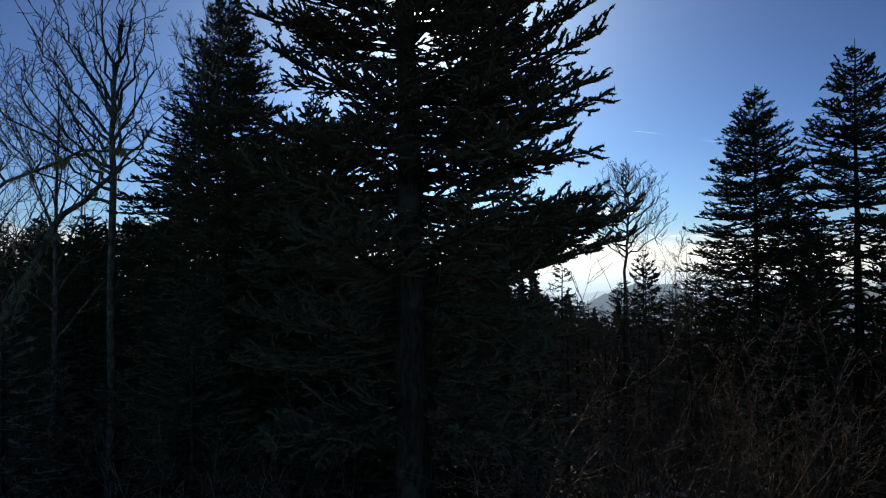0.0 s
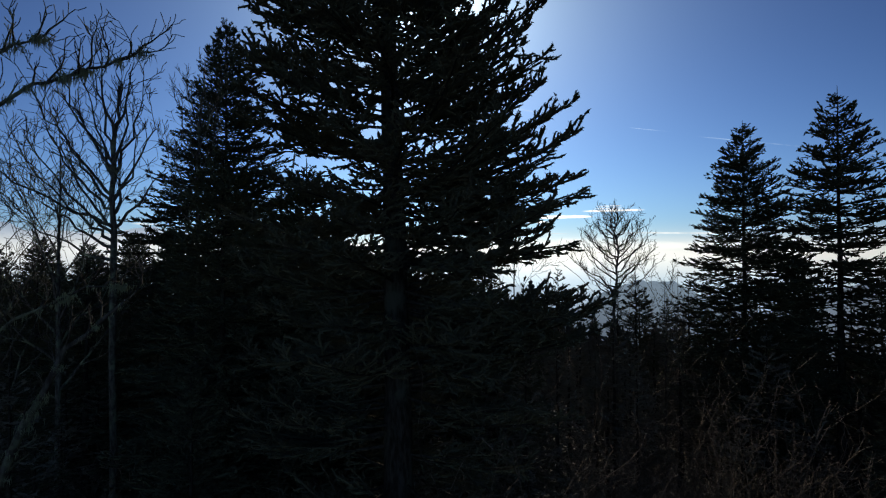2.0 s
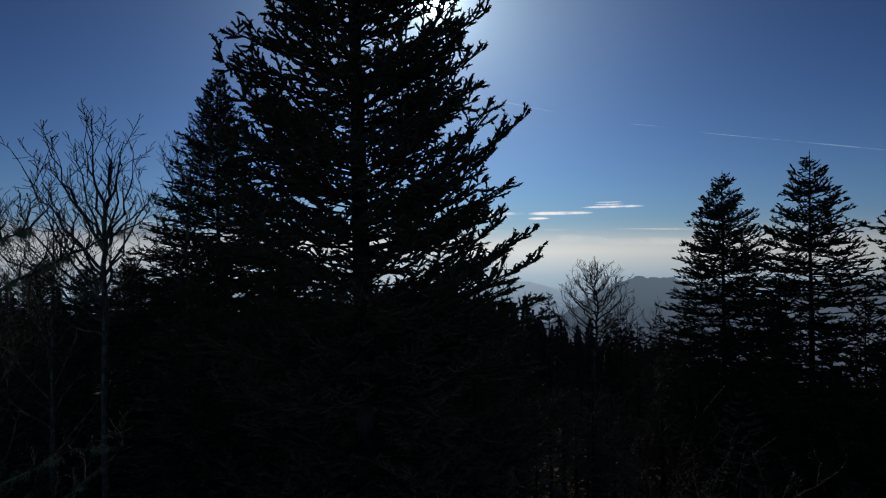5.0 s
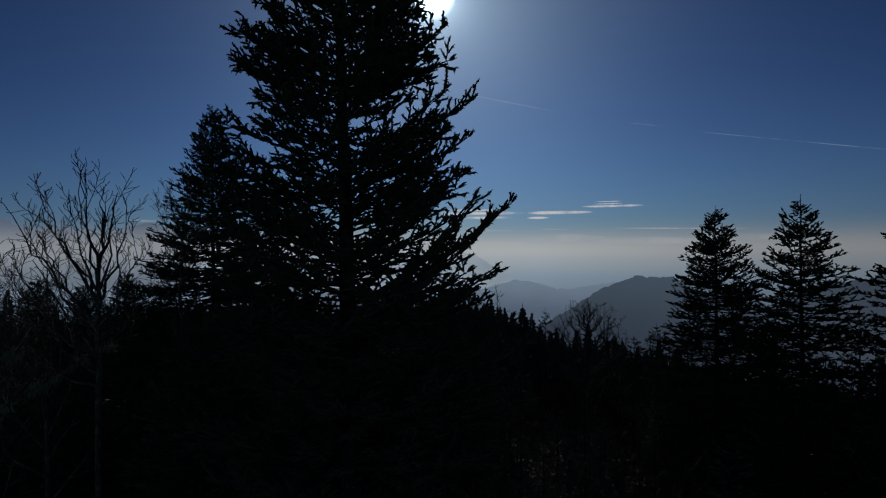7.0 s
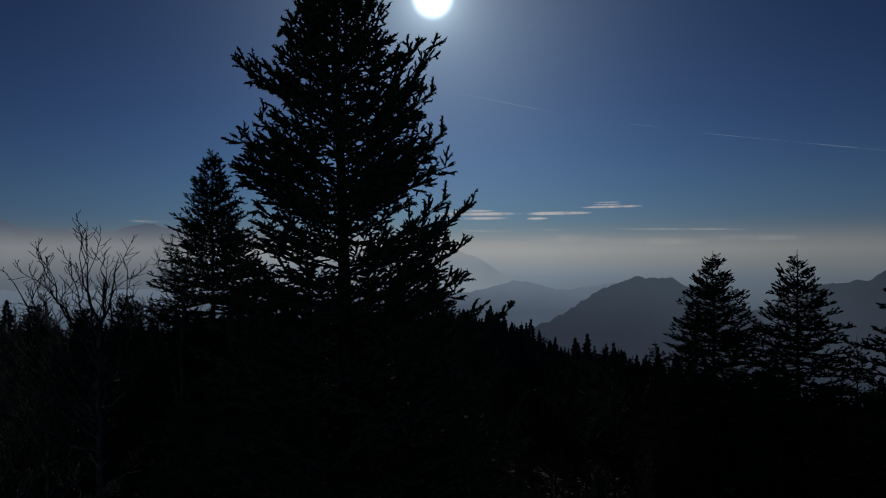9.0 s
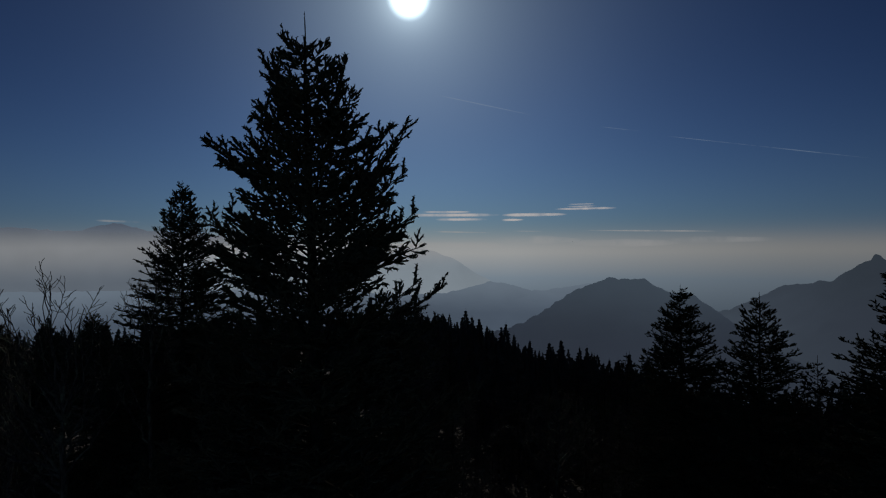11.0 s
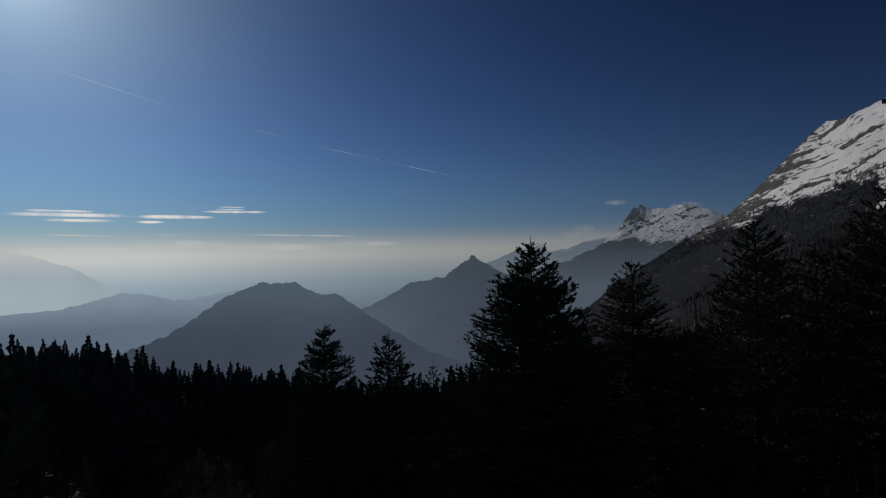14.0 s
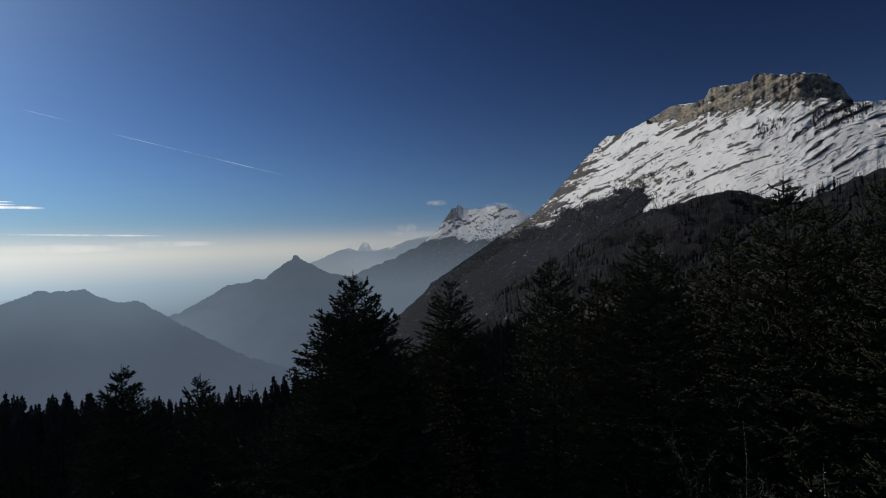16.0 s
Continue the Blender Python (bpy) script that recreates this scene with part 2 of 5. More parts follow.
grit, lump = n.noise(1 / 9, 6, place, 0.75), n.noise(1 / 60, 5, place, 0.65)
crack = n.noise(1 / 13, 6, n.add("ShaderNodeMapping", {0: place, 3: (1.0, 1.0, 0.14)}).outputs[0], 0.7)
edge = n.math("ADD", bare, n.math("ADD", n.math("MULTIPLY", n.math("SUBTRACT", streak, 0.5), 2.1), n.math("MULTIPLY", n.math("SUBTRACT", grit, 0.5), 0.7)))
edge = n.math("ADD", edge, n.math("MULTIPLY", n.math("SUBTRACT", thin, 0.5), 1.3))
stone = n.mix(n.span(grit, 0.34, 0.66), (0.045, 0.045, 0.047, 1), (0.165, 0.158, 0.147, 1))
stone = n.mix(n.math("MULTIPLY", n.span(crack, 0.52, 0.4), 0.4), stone, (0.07, 0.067, 0.066, 1))
cliff = n.span(bare, 0.9, 1.05)
stone = n.mix(n.math("MULTIPLY", cliff, n.span(grit, 0.36, 0.6, 0.25, 0.85)), stone, (0.3, 0.275, 0.235, 1))
stone = n.mix(n.math("MULTIPLY", n.math("MULTIPLY", cliff, n.span(lump, 0.46, 0.62)), 0.6), stone, (0.46, 0.385, 0.29, 1))
snowy = n.mix(n.span(lump, 0.35, 0.7), (0.86, 0.865, 0.87, 1), (0.74, 0.745, 0.76, 1))
colour = n.mix(n.span(edge, 0.46, 0.56), snowy, stone)
stems = n.noise(1 / 7, 5, n.add("ShaderNodeMapping", {0: place, 3: (1.0, 1.0, 0.35)}).outputs[0], 0.7)
# wood darkened for shade among its stems and blued for distance haze
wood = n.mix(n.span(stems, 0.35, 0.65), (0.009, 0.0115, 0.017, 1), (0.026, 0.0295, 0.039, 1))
speck = n.math("ADD", n.math("MULTIPLY", n.noise(1 / 5, 4, place, 0.7), 0.9), n.math("ADD", n.math("MULTIPLY", streak, 0.35), n.math("MULTIPLY", lump, 0.5)))
wood = n.mix(n.span(speck, 1.02, 1.08), wood, (0.42, 0.44, 0.48, 1))
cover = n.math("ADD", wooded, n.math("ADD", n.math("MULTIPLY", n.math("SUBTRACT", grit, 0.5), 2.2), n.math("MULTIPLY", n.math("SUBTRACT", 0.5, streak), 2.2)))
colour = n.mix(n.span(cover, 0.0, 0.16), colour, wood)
finish(n, n.add("ShaderNodeBsdfPrincipled", {"Base Color": colour, "Roughness": 0.9, "Specular IOR Level": 0.1, "Normal": bump(n, n.math("ADD", n.math("ADD", edge, crack), grit), 0.6, 4.0)}).outputs[0])
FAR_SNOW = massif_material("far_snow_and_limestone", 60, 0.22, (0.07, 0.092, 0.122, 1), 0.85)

WOODED, n = material("leafless_wood_slope")
place = n.add("ShaderNodeNewGeometry").outputs["Position"]
# self-shade of the wood and bluish haze are painted into this colour
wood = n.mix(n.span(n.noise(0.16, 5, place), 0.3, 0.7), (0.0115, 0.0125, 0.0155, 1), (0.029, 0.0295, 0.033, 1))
wood = n.mix(n.span(n.noise(0.07, 6, place, 0.75), 0.64, 0.7), wood, (0.5, 0.52, 0.55, 1))
finish(n, n.add("ShaderNodeBsdfPrincipled", {"Base Color": wood, "Roughness": 0.9, "Specular IOR Level": 0.1}).outputs[0])

# stems take the same painted shade and blue haze as their slope
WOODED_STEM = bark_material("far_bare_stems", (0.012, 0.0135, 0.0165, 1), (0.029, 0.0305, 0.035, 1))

# ---- ground and mountains ----


def mesh_object(name, verts, faces, mat, parent=None, label="", smooth=False):
    me = bpy.data.meshes.new(name)
    me.from_pydata([tuple(v) for v in verts], [], [tuple(f) for f in faces])
    me.update()
    me.materials.append(mat)
    if smooth:
        me.polygons.foreach_set("use_smooth", [True] * len(me.polygons))
    ob = new(name, me)
    if parent:
        ob.parent = parent
    if label:
        tagged(ob, label)
    return ob


CREST_AZ = [-180, -60, -40, -10, 0, 3, 6, 12, 18, 30, 42, 55, 70, 90, 130, 180]
CREST_Z = [-10, -8, -24, -28, -30, -33, -40, -49, -57, -72, -66, -45, -14, 6, 4, -10]


def ground_z(x, y):
    r, az = math.hypot(x, y), math.degrees(math.atan2(x, y))
    zc = float(np.interp(az, CREST_AZ, CREST_Z))
    if r < 300:
        z = zc * (r / 300) ** 1.25
    else:
        z = max(zc - (r - 300) * 0.45, -650)
    z += 0.5 * noise.fractal((x * 0.05, y * 0.05, 3.0), 0.9, 2.0, 4) * min(1, r / 15)
    return z + (0.012 * min(r, 400) * noise.fractal((x * 0.011, y * 0.011, 7.0), 0.9, 2.0, 4) if r > 30 else 0)


def build_ground():
    radii = [0.0] + [1.2 * 1.105 ** i for i in range(84)]
    radii = [r for r in radii if r < 4900] + [4900]
    steps = 180
    verts, faces = [], []
    for r in radii:
        for k in range(steps):
            a = 2 * math.pi * k / steps
            x, y = r * math.sin(a), r * math.cos(a)
            verts.append((x, y, ground_z(x, y)))
    for i in range(len(radii) - 1):
        for k in range(steps):
            a, b = i * steps + k, i * steps + (k + 1) % steps
            faces.append((a, a + steps, b + steps, b))
    return tagged(mesh_object("ground", verts, faces, GROUND, smooth=True), "forest floor of brown leaf litter with old snow patches", "ground", kind="structure")


build_ground()

VIEW = Vector((1.4, -1.6, 16.0))


def build_mountain(name, label, profile, distance, near, z_foot, mat, rough, crag, step=0.3, rows=40, bend=1.0, cliffs=None, seed=0.0, smooth=True):
    """A mountainside: its crest by azimuth and elevation seen from the clearing, its slope falling towards the clearing."""
    az0, az1 = profile[0][0], profile[-1][0]
    xs, ys = [p[0] for p in profile], [p[1] for p in profile]
    cols = int((az1 - az0) / step) + 1
    verts, faces = [], []
    for c in range(cols):
        az = az0 + (az1 - az0) * c / (cols - 1)
        el = float(np.interp(az, xs, ys))
        sa, ca = math.sin(radians(az)), math.cos(radians(az))
        r_ridge, r_foot = (float(np.interp(az, *distance)), float(np.interp(az, *distance)) * near) if isinstance(distance, tuple) else (distance, near)
        wob = 1 + 0.05 * noise.noise((az * 0.13, seed, 1.0))
        zr = VIEW.z + r_ridge * wob * math.tan(radians(el))
        soft = sum(float(np.interp(az + k, xs, ys)) for k in (-4, -2, 0, 2, 4)) / 5
        zs = VIEW.z + r_ridge * wob * math.tan(radians(soft))
        foot = float(np.interp(az, *z_foot)) if isinstance(z_foot, tuple) else z_foot
        jag = crag * noise.fractal((az * 1.3, seed, 5.0), 0.8, 2.1, 5)
        high = float(np.interp(az, cliffs[0], cliffs[1])) if cliffs else 0.0
        uneven = 0.8 + 0.35 * noise.noise((az * 0.7, seed, 8.0))
        tier_by = max(0.0, min(0.7, 0.25 + 1.3 * noise.noise((az * 0.55, seed, 11.0))))
        tier_at = 0.05 + 0.018 * noise.noise((az * 0.4, seed, 14.0))
        rib = 70 * high * noise.fractal((az * 1.1, seed, 2.0), 0.75, 2.0, 4)
        for i in range(-1, rows + 1):
            v = max(i, 0) / rows
            r = (r_ridge + (r_foot - r_ridge) * v) * wob if i >= 0 else r_ridge * 1.2
            tier = max(0.0, min(1, (v - tier_at) / 0.012))
            local = max(0.0, 1 - v / 0.15)
            drop = v ** bend + high * (min(1, v / 0.02) * (0.75 + (uneven - 0.75) * local) * (1 - v) ** 2 + tier_by * tier * local)
            head = zr + (zs - zr) * min(1, v / 0.1) + jag * max(0.0, 1 - v / 0.05)
            z = head + (foot - head) * drop if i >= 0 else zr - 0.12 * r_ridge
            r -= rib * max(0.0, 1 - v / 0.07) if i >= 0 else 0.0
            x, y = VIEW.x + r * sa, VIEW.y + r * ca
            if i > 0:
                w = min(1, v * 8)
                p = (x / rough, y / rough, z / rough * 1.4 + seed)
                lift = 0.13 * rough * noise.ridged_multi_fractal(p, 0.9, 2.1, 5, 1.0, 2.0) * w
                z += lift - 0.11 * rough * w
            verts.append((x, y, z))
    n_ = rows + 2
    for c in range(cols - 1):
        for i in range(n_ - 1):
            a = c * n_ + i
            faces.append((a, a + 1, a + n_ + 1, a + n_))
    ob = mesh_object(name, verts, faces, mat, smooth=smooth)
    return tagged(ob, label, "mountain", kind="structure")


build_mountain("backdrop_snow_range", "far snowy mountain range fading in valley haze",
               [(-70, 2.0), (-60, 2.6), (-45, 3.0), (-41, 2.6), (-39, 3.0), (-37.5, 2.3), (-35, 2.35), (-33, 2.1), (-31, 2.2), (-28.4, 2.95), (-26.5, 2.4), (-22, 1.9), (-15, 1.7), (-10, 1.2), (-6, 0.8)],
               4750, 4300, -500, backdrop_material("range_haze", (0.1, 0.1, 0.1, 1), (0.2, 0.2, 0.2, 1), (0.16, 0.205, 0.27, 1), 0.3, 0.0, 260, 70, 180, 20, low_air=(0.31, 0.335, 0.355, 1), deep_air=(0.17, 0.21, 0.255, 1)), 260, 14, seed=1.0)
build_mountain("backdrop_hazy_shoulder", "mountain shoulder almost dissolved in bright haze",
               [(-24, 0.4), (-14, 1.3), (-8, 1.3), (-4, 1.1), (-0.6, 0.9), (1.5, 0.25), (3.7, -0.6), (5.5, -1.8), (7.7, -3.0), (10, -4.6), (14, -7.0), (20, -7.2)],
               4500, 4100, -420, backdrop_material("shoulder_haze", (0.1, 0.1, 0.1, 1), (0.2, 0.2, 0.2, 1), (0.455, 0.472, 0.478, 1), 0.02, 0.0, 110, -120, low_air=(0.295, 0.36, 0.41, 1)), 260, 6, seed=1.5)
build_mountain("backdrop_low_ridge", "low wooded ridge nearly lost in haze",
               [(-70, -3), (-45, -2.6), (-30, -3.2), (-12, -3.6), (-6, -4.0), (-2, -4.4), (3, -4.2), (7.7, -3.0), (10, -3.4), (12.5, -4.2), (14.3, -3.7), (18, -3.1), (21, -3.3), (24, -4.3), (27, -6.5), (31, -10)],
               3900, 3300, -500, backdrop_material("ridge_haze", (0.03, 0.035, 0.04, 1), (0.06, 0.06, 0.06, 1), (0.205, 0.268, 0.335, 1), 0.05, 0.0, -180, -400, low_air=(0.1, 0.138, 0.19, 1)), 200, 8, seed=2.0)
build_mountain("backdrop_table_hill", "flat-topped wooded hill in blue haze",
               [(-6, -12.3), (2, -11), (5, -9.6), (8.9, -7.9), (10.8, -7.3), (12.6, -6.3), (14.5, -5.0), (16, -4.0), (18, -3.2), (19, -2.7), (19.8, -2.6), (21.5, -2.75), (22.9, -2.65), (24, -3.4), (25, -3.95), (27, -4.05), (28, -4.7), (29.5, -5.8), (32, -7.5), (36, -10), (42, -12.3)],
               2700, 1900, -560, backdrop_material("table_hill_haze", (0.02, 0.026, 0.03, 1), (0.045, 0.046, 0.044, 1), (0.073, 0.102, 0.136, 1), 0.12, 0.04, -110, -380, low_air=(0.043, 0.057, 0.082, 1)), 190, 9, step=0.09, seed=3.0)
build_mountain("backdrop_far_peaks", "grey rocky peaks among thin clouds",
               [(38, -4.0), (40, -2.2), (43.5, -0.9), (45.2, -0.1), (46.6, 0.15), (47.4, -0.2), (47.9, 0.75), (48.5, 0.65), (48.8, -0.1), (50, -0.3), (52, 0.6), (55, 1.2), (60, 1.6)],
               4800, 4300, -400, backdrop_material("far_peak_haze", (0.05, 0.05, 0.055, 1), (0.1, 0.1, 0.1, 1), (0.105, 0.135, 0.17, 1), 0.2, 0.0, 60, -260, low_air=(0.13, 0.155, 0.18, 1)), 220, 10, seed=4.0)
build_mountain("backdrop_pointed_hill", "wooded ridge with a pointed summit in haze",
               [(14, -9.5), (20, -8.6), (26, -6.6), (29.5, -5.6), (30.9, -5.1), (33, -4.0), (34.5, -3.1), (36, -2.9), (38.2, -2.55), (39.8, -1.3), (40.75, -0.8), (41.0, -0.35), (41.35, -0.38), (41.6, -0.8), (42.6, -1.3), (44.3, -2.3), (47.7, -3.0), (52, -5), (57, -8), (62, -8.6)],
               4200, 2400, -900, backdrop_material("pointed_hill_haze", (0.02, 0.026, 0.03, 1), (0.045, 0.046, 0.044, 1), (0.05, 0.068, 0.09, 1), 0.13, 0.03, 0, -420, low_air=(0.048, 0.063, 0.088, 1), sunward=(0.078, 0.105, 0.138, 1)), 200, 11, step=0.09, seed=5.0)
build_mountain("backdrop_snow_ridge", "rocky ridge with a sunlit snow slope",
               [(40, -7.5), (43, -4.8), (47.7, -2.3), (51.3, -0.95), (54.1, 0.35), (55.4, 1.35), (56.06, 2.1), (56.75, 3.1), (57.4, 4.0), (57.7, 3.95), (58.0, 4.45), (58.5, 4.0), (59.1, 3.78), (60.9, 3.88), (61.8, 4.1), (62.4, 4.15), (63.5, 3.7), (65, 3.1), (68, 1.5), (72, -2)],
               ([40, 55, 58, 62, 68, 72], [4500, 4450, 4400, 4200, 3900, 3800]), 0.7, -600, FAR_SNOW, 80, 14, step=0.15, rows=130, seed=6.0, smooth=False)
MASSIF_EYE = Vector((1.6, -1.7, 18.5))
MASSIF_CREST = [(46, -9), (51, -6.2), (57, -2.6), (62, 0.6), (64.4, 2.0), (65.6, 2.7), (67.9, 4.9), (69.7, 6.8), (71.7, 8.9), (73.4, 10.4), (74.1, 10.3), (74.8, 10.5), (76.4, 11.15), (78.2, 11.95), (79.4, 12.6), (81.5, 12.6), (82.4, 12.95),
                (82.75, 13.65), (83.1, 13.8), (84.8, 13.75), (86.1, 13.85), (86.4, 14.3), (86.8, 14.4), (88.0, 14.1), (89.2, 13.75), (89.5, 13.95), (91.0, 13.6), (91.86, 13.3), (92.3, 12.6), (92.8, 12.3), (93.3, 11.2), (93.7, 10.75), (95.65, 10.5), (102, 9), (112, 5)]
MASSIF_CLIFF = [(46, 0.06), (73, 0.1), (76.5, 0.25), (77.9, 0.6), (79.9, 1.5), (82.6, 1.4), (82.8, 2.1), (84.8, 2.05), (86.6, 2.3), (88.3, 2.35), (90.8, 2.1), (92.4, 1.7), (93.7, 0.2), (96, 0.3), (112, 0.1)]
MASSIF_WOOD = [(46, 6), (60, 1.2), (64.4, 1.35), (66.7, 2.2), (69, 3.5), (71.9, 4.25), (74, 5.0), (76.0, 5.9), (77.2, 4.7), (77.9, 3.4), (79, 1.0), (81, -2), (112, -4)]
MASSIF_RIDGE = ([46, 57, 65, 70, 75, 80, 85, 90, 95, 112], [3700, 3500, 3100, 2700, 2400, 2150, 1950, 1800, 1700, 1500])


def table(rows, x):
    return float(np.interp(x, [r[0] for r in rows], [r[1] for r in rows]))


def ease(x, a, b):
    q = max(0.0, min(1.0, (x - a) / (b - a)))
    return q * q * (3 - 2 * q)


def build_massif():
    """The snow mountain: dipping limestone ledges breaking through the snow, a tiered cliff for a summit, wood at its foot."""
    azs = [46 + 0.3 * k for k in range(37)] + [57.1 + 0.065 * k for k in range(600)] + [96.2 + 0.5 * k for k in range(32)]
    low_rows, mid_rows, cliff_rows = 34, 190, 34
    verts, rocks, woods, strata = [], [], [], []
    for az in azs:
        crest = table(MASSIF_CREST, az) + 0.07 * noise.fractal((az * 2.6, 3.0, 5.0), 0.7, 2.0, 4)
        tall = table(MASSIF_CLIFF, az) * (1 + 0.25 * noise.noise((az * 0.9, 2.0, 0.0)))
        base = crest - tall
        foot = min(-12.0, crest - 3)
        start = min(0.0, base - 1.5)
        ridge = float(np.interp(az, *MASSIF_RIDGE))
        head = sum(table(MASSIF_CREST, az + k) for k in range(-5, 6)) / 11 - 1.0
        ledge = sum(table(MASSIF_CREST, az + 0.4 * k) - table(MASSIF_CLIFF, az + 0.4 * k) for k in range(-4, 5)) / 9
        els = [foot + (start - foot) * k / low_rows for k in range(low_rows)] + [start + (base - start) * k / mid_rows for k in range(mid_rows)] + [base + tall * k / cliff_rows for k in range(cliff_rows + 1)]
        tree = table(MASSIF_WOOD, az)
        sa, ca = math.sin(radians(az)), math.cos(radians(az))
        for el in els:
            f = max(0.0, (min(el, ledge) + 12.0) / (head + 12.0))
            r = ridge * (0.5 + 0.5 * f ** 1.1)
            bent = el - 0.46 * az - 0.01 * max(0.0, 79 - az) ** 2 + 0.9 * noise.noise((az * 0.16, el * 0.2, 4.0)) + 0.16 * noise.fractal((az * 0.8, el * 0.9, 9.0), 0.8, 2.0, 3)
            step = bent * 0.95 + 1.3 * noise.noise((az * 0.09, el * 0.12, 21.0))
            level = math.floor(step)
            part_ = step - level
            where = noise.fractal((az * 0.3 + level * 3.7, el * 0.25, level * 1.9), 0.8, 2.0, 3)
            high = ease(el, base - 3.5, base - 0.3)
            west = ease(az, 76, 70) * ease(el, crest - 3.6, crest - 0.4)
            on = ease(where + 0.28 * high + 0.4 * west, -0.02, 0.24)
            thick = 0.12 + 0.32 * max(0.0, where) + 0.16 * west + 0.1 * high
            riser = ease(part_, 0.0, 0.05) * ease(part_, thick + 0.1, thick - 0.02)
            crag = noise.fractal((az * 2.2, el * 2.6, 6.0), 0.75, 2.1, 4)
            small = bent * 3.1 + 0.7 * noise.noise((az * 0.5, el * 0.6, 31.0))
            lines = ease(small - math.floor(small), 0.0, 0.1) * ease(small - math.floor(small), 0.4, 0.2) * ease(noise.fractal((az * 0.55 + 5.1 * math.floor(small), el * 0.4, 3.0), 0.8, 2.0, 3) + 0.2 * west, -0.02, 0.32)
            rock = 0.14 + 0.8 * max(riser * on, 0.8 * lines) + 0.46 * west + 0.34 * crag
            profile = ease(part_, 0.22, 1.0) - part_
            r += 30 * profile * on + 1.6 * crag - 3 * lines + 9 * noise.fractal((az * 0.3, el * 0.5 - az * 0.2, 2.0), 0.9, 2.0, 3)
            if el > base and tall > 0.4:
                c = (el - base) / tall
                rib = noise.fractal((az * 1.2, el * 0.14, 1.0), 0.8, 2.2, 3)
                c += 0.12 * noise.fractal((az * 0.7, 1.0, 4.0), 0.8, 2.0, 3)
                tiers = 16 * ease(c, 0.34, 0.44) + 8 * ease(c, 0.64, 0.74) + 12 * ease(c, 0.93, 1.0)
                uneven = noise.noise((az * 0.8, 7.0, 0.0))
                r += tiers * (0.8 + 0.8 * uneven) + 8 * rib + 2.2 * noise.fractal((az * 5, el * 0.9, 3.0), 0.8, 2.0, 3)
                r += 26 * max(0.0, az - 90.2) + 9 * max(0.0, 84.0 - az)
                rock = 1.05 + 0.25 * crag
                rock -= 0.75 * ease(c, 0.955, 1.0) + 0.62 * ease(noise.noise((az * 0.9, 3.0, 1.0)), 0.05, 0.4) * ease(c, 0.3, 0.36) * ease(c, 0.5, 0.42)
            else:
                apron = ease(el, base - 1.3, base - 0.05) * ease(tall, 0.3, 1.2)
                rock = min(rock, 0.85) + apron * (0.42 + 0.75 * noise.fractal((az * 1.3, bent * 2.4, 12.0), 0.8, 2.1, 4))
            dark = ease(az, 72.5, 75) * ease(az, 82, 78) * ease(abs(el - 5.6 - 0.25 * (az - 76)), 1.9, 0.3)
            rock += dark * (0.25 + 0.7 * noise.fractal((az * 1.1, el * 1.5, 17.0), 0.8, 2.1, 4))
            tongue = 1.45 + (az - 73.9) * 0.62
            wood = (tree - el) * 0.8 + 0.55 * noise.fractal((az * 0.5, el * 0.7, 8.0), 0.8, 2.0, 4)
            if az > 72.5:
                wood -= 1.6 * ease(el, tongue + 0.3, tongue - 0.3) * ease(az, 72.5, 74.5)
            x, y = MASSIF_EYE.x + r * sa, MASSIF_EYE.y + r * ca
            verts.append((x, y, MASSIF_EYE.z + r * math.tan(radians(el))))
            rocks.append(rock)
            woods.append(wood)
            strata += [bent * 5.0, az * 0.7, el * 0.5]
        verts.append((MASSIF_EYE.x + ridge * 1.25 * sa, MASSIF_EYE.y + ridge * 1.25 * ca, MASSIF_EYE.z + ridge * math.tan(radians(crest)) - 250))
        rocks.append(1.0), woods.append(-1.0)
        strata += [0.0, 0.0, 0.0]
    n_ = low_rows + mid_rows + cliff_rows + 2
    faces = [(c * n_ + i, (c + 1) * n_ + i, (c + 1) * n_ + i + 1, c * n_ + i + 1) for c in range(len(azs) - 1) for i in range(n_ - 1)]
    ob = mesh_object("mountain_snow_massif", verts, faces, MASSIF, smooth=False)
    for key, kind_, field, values in (("rock", "FLOAT", "value", rocks), ("wood", "FLOAT", "value", woods), ("strata", "FLOAT_VECTOR", "vector", strata)):
        ob.data.attributes.new(key, kind_, "POINT").data.foreach_set(field, values)
    return tagged(ob, "steep snow mountain with a banded limestone cliff summit", "mountain", kind="structure")


massif = build_massif()
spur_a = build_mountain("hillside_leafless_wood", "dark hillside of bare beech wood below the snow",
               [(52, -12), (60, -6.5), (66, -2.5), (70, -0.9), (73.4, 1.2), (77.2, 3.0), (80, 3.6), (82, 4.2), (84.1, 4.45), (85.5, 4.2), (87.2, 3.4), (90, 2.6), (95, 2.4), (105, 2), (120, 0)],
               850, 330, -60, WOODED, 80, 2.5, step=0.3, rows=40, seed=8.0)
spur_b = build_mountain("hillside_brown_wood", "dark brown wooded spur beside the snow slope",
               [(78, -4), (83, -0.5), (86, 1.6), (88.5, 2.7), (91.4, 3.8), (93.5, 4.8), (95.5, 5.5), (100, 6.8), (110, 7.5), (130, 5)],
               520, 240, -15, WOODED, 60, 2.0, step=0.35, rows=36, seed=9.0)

# ---- trees: building blocks ----


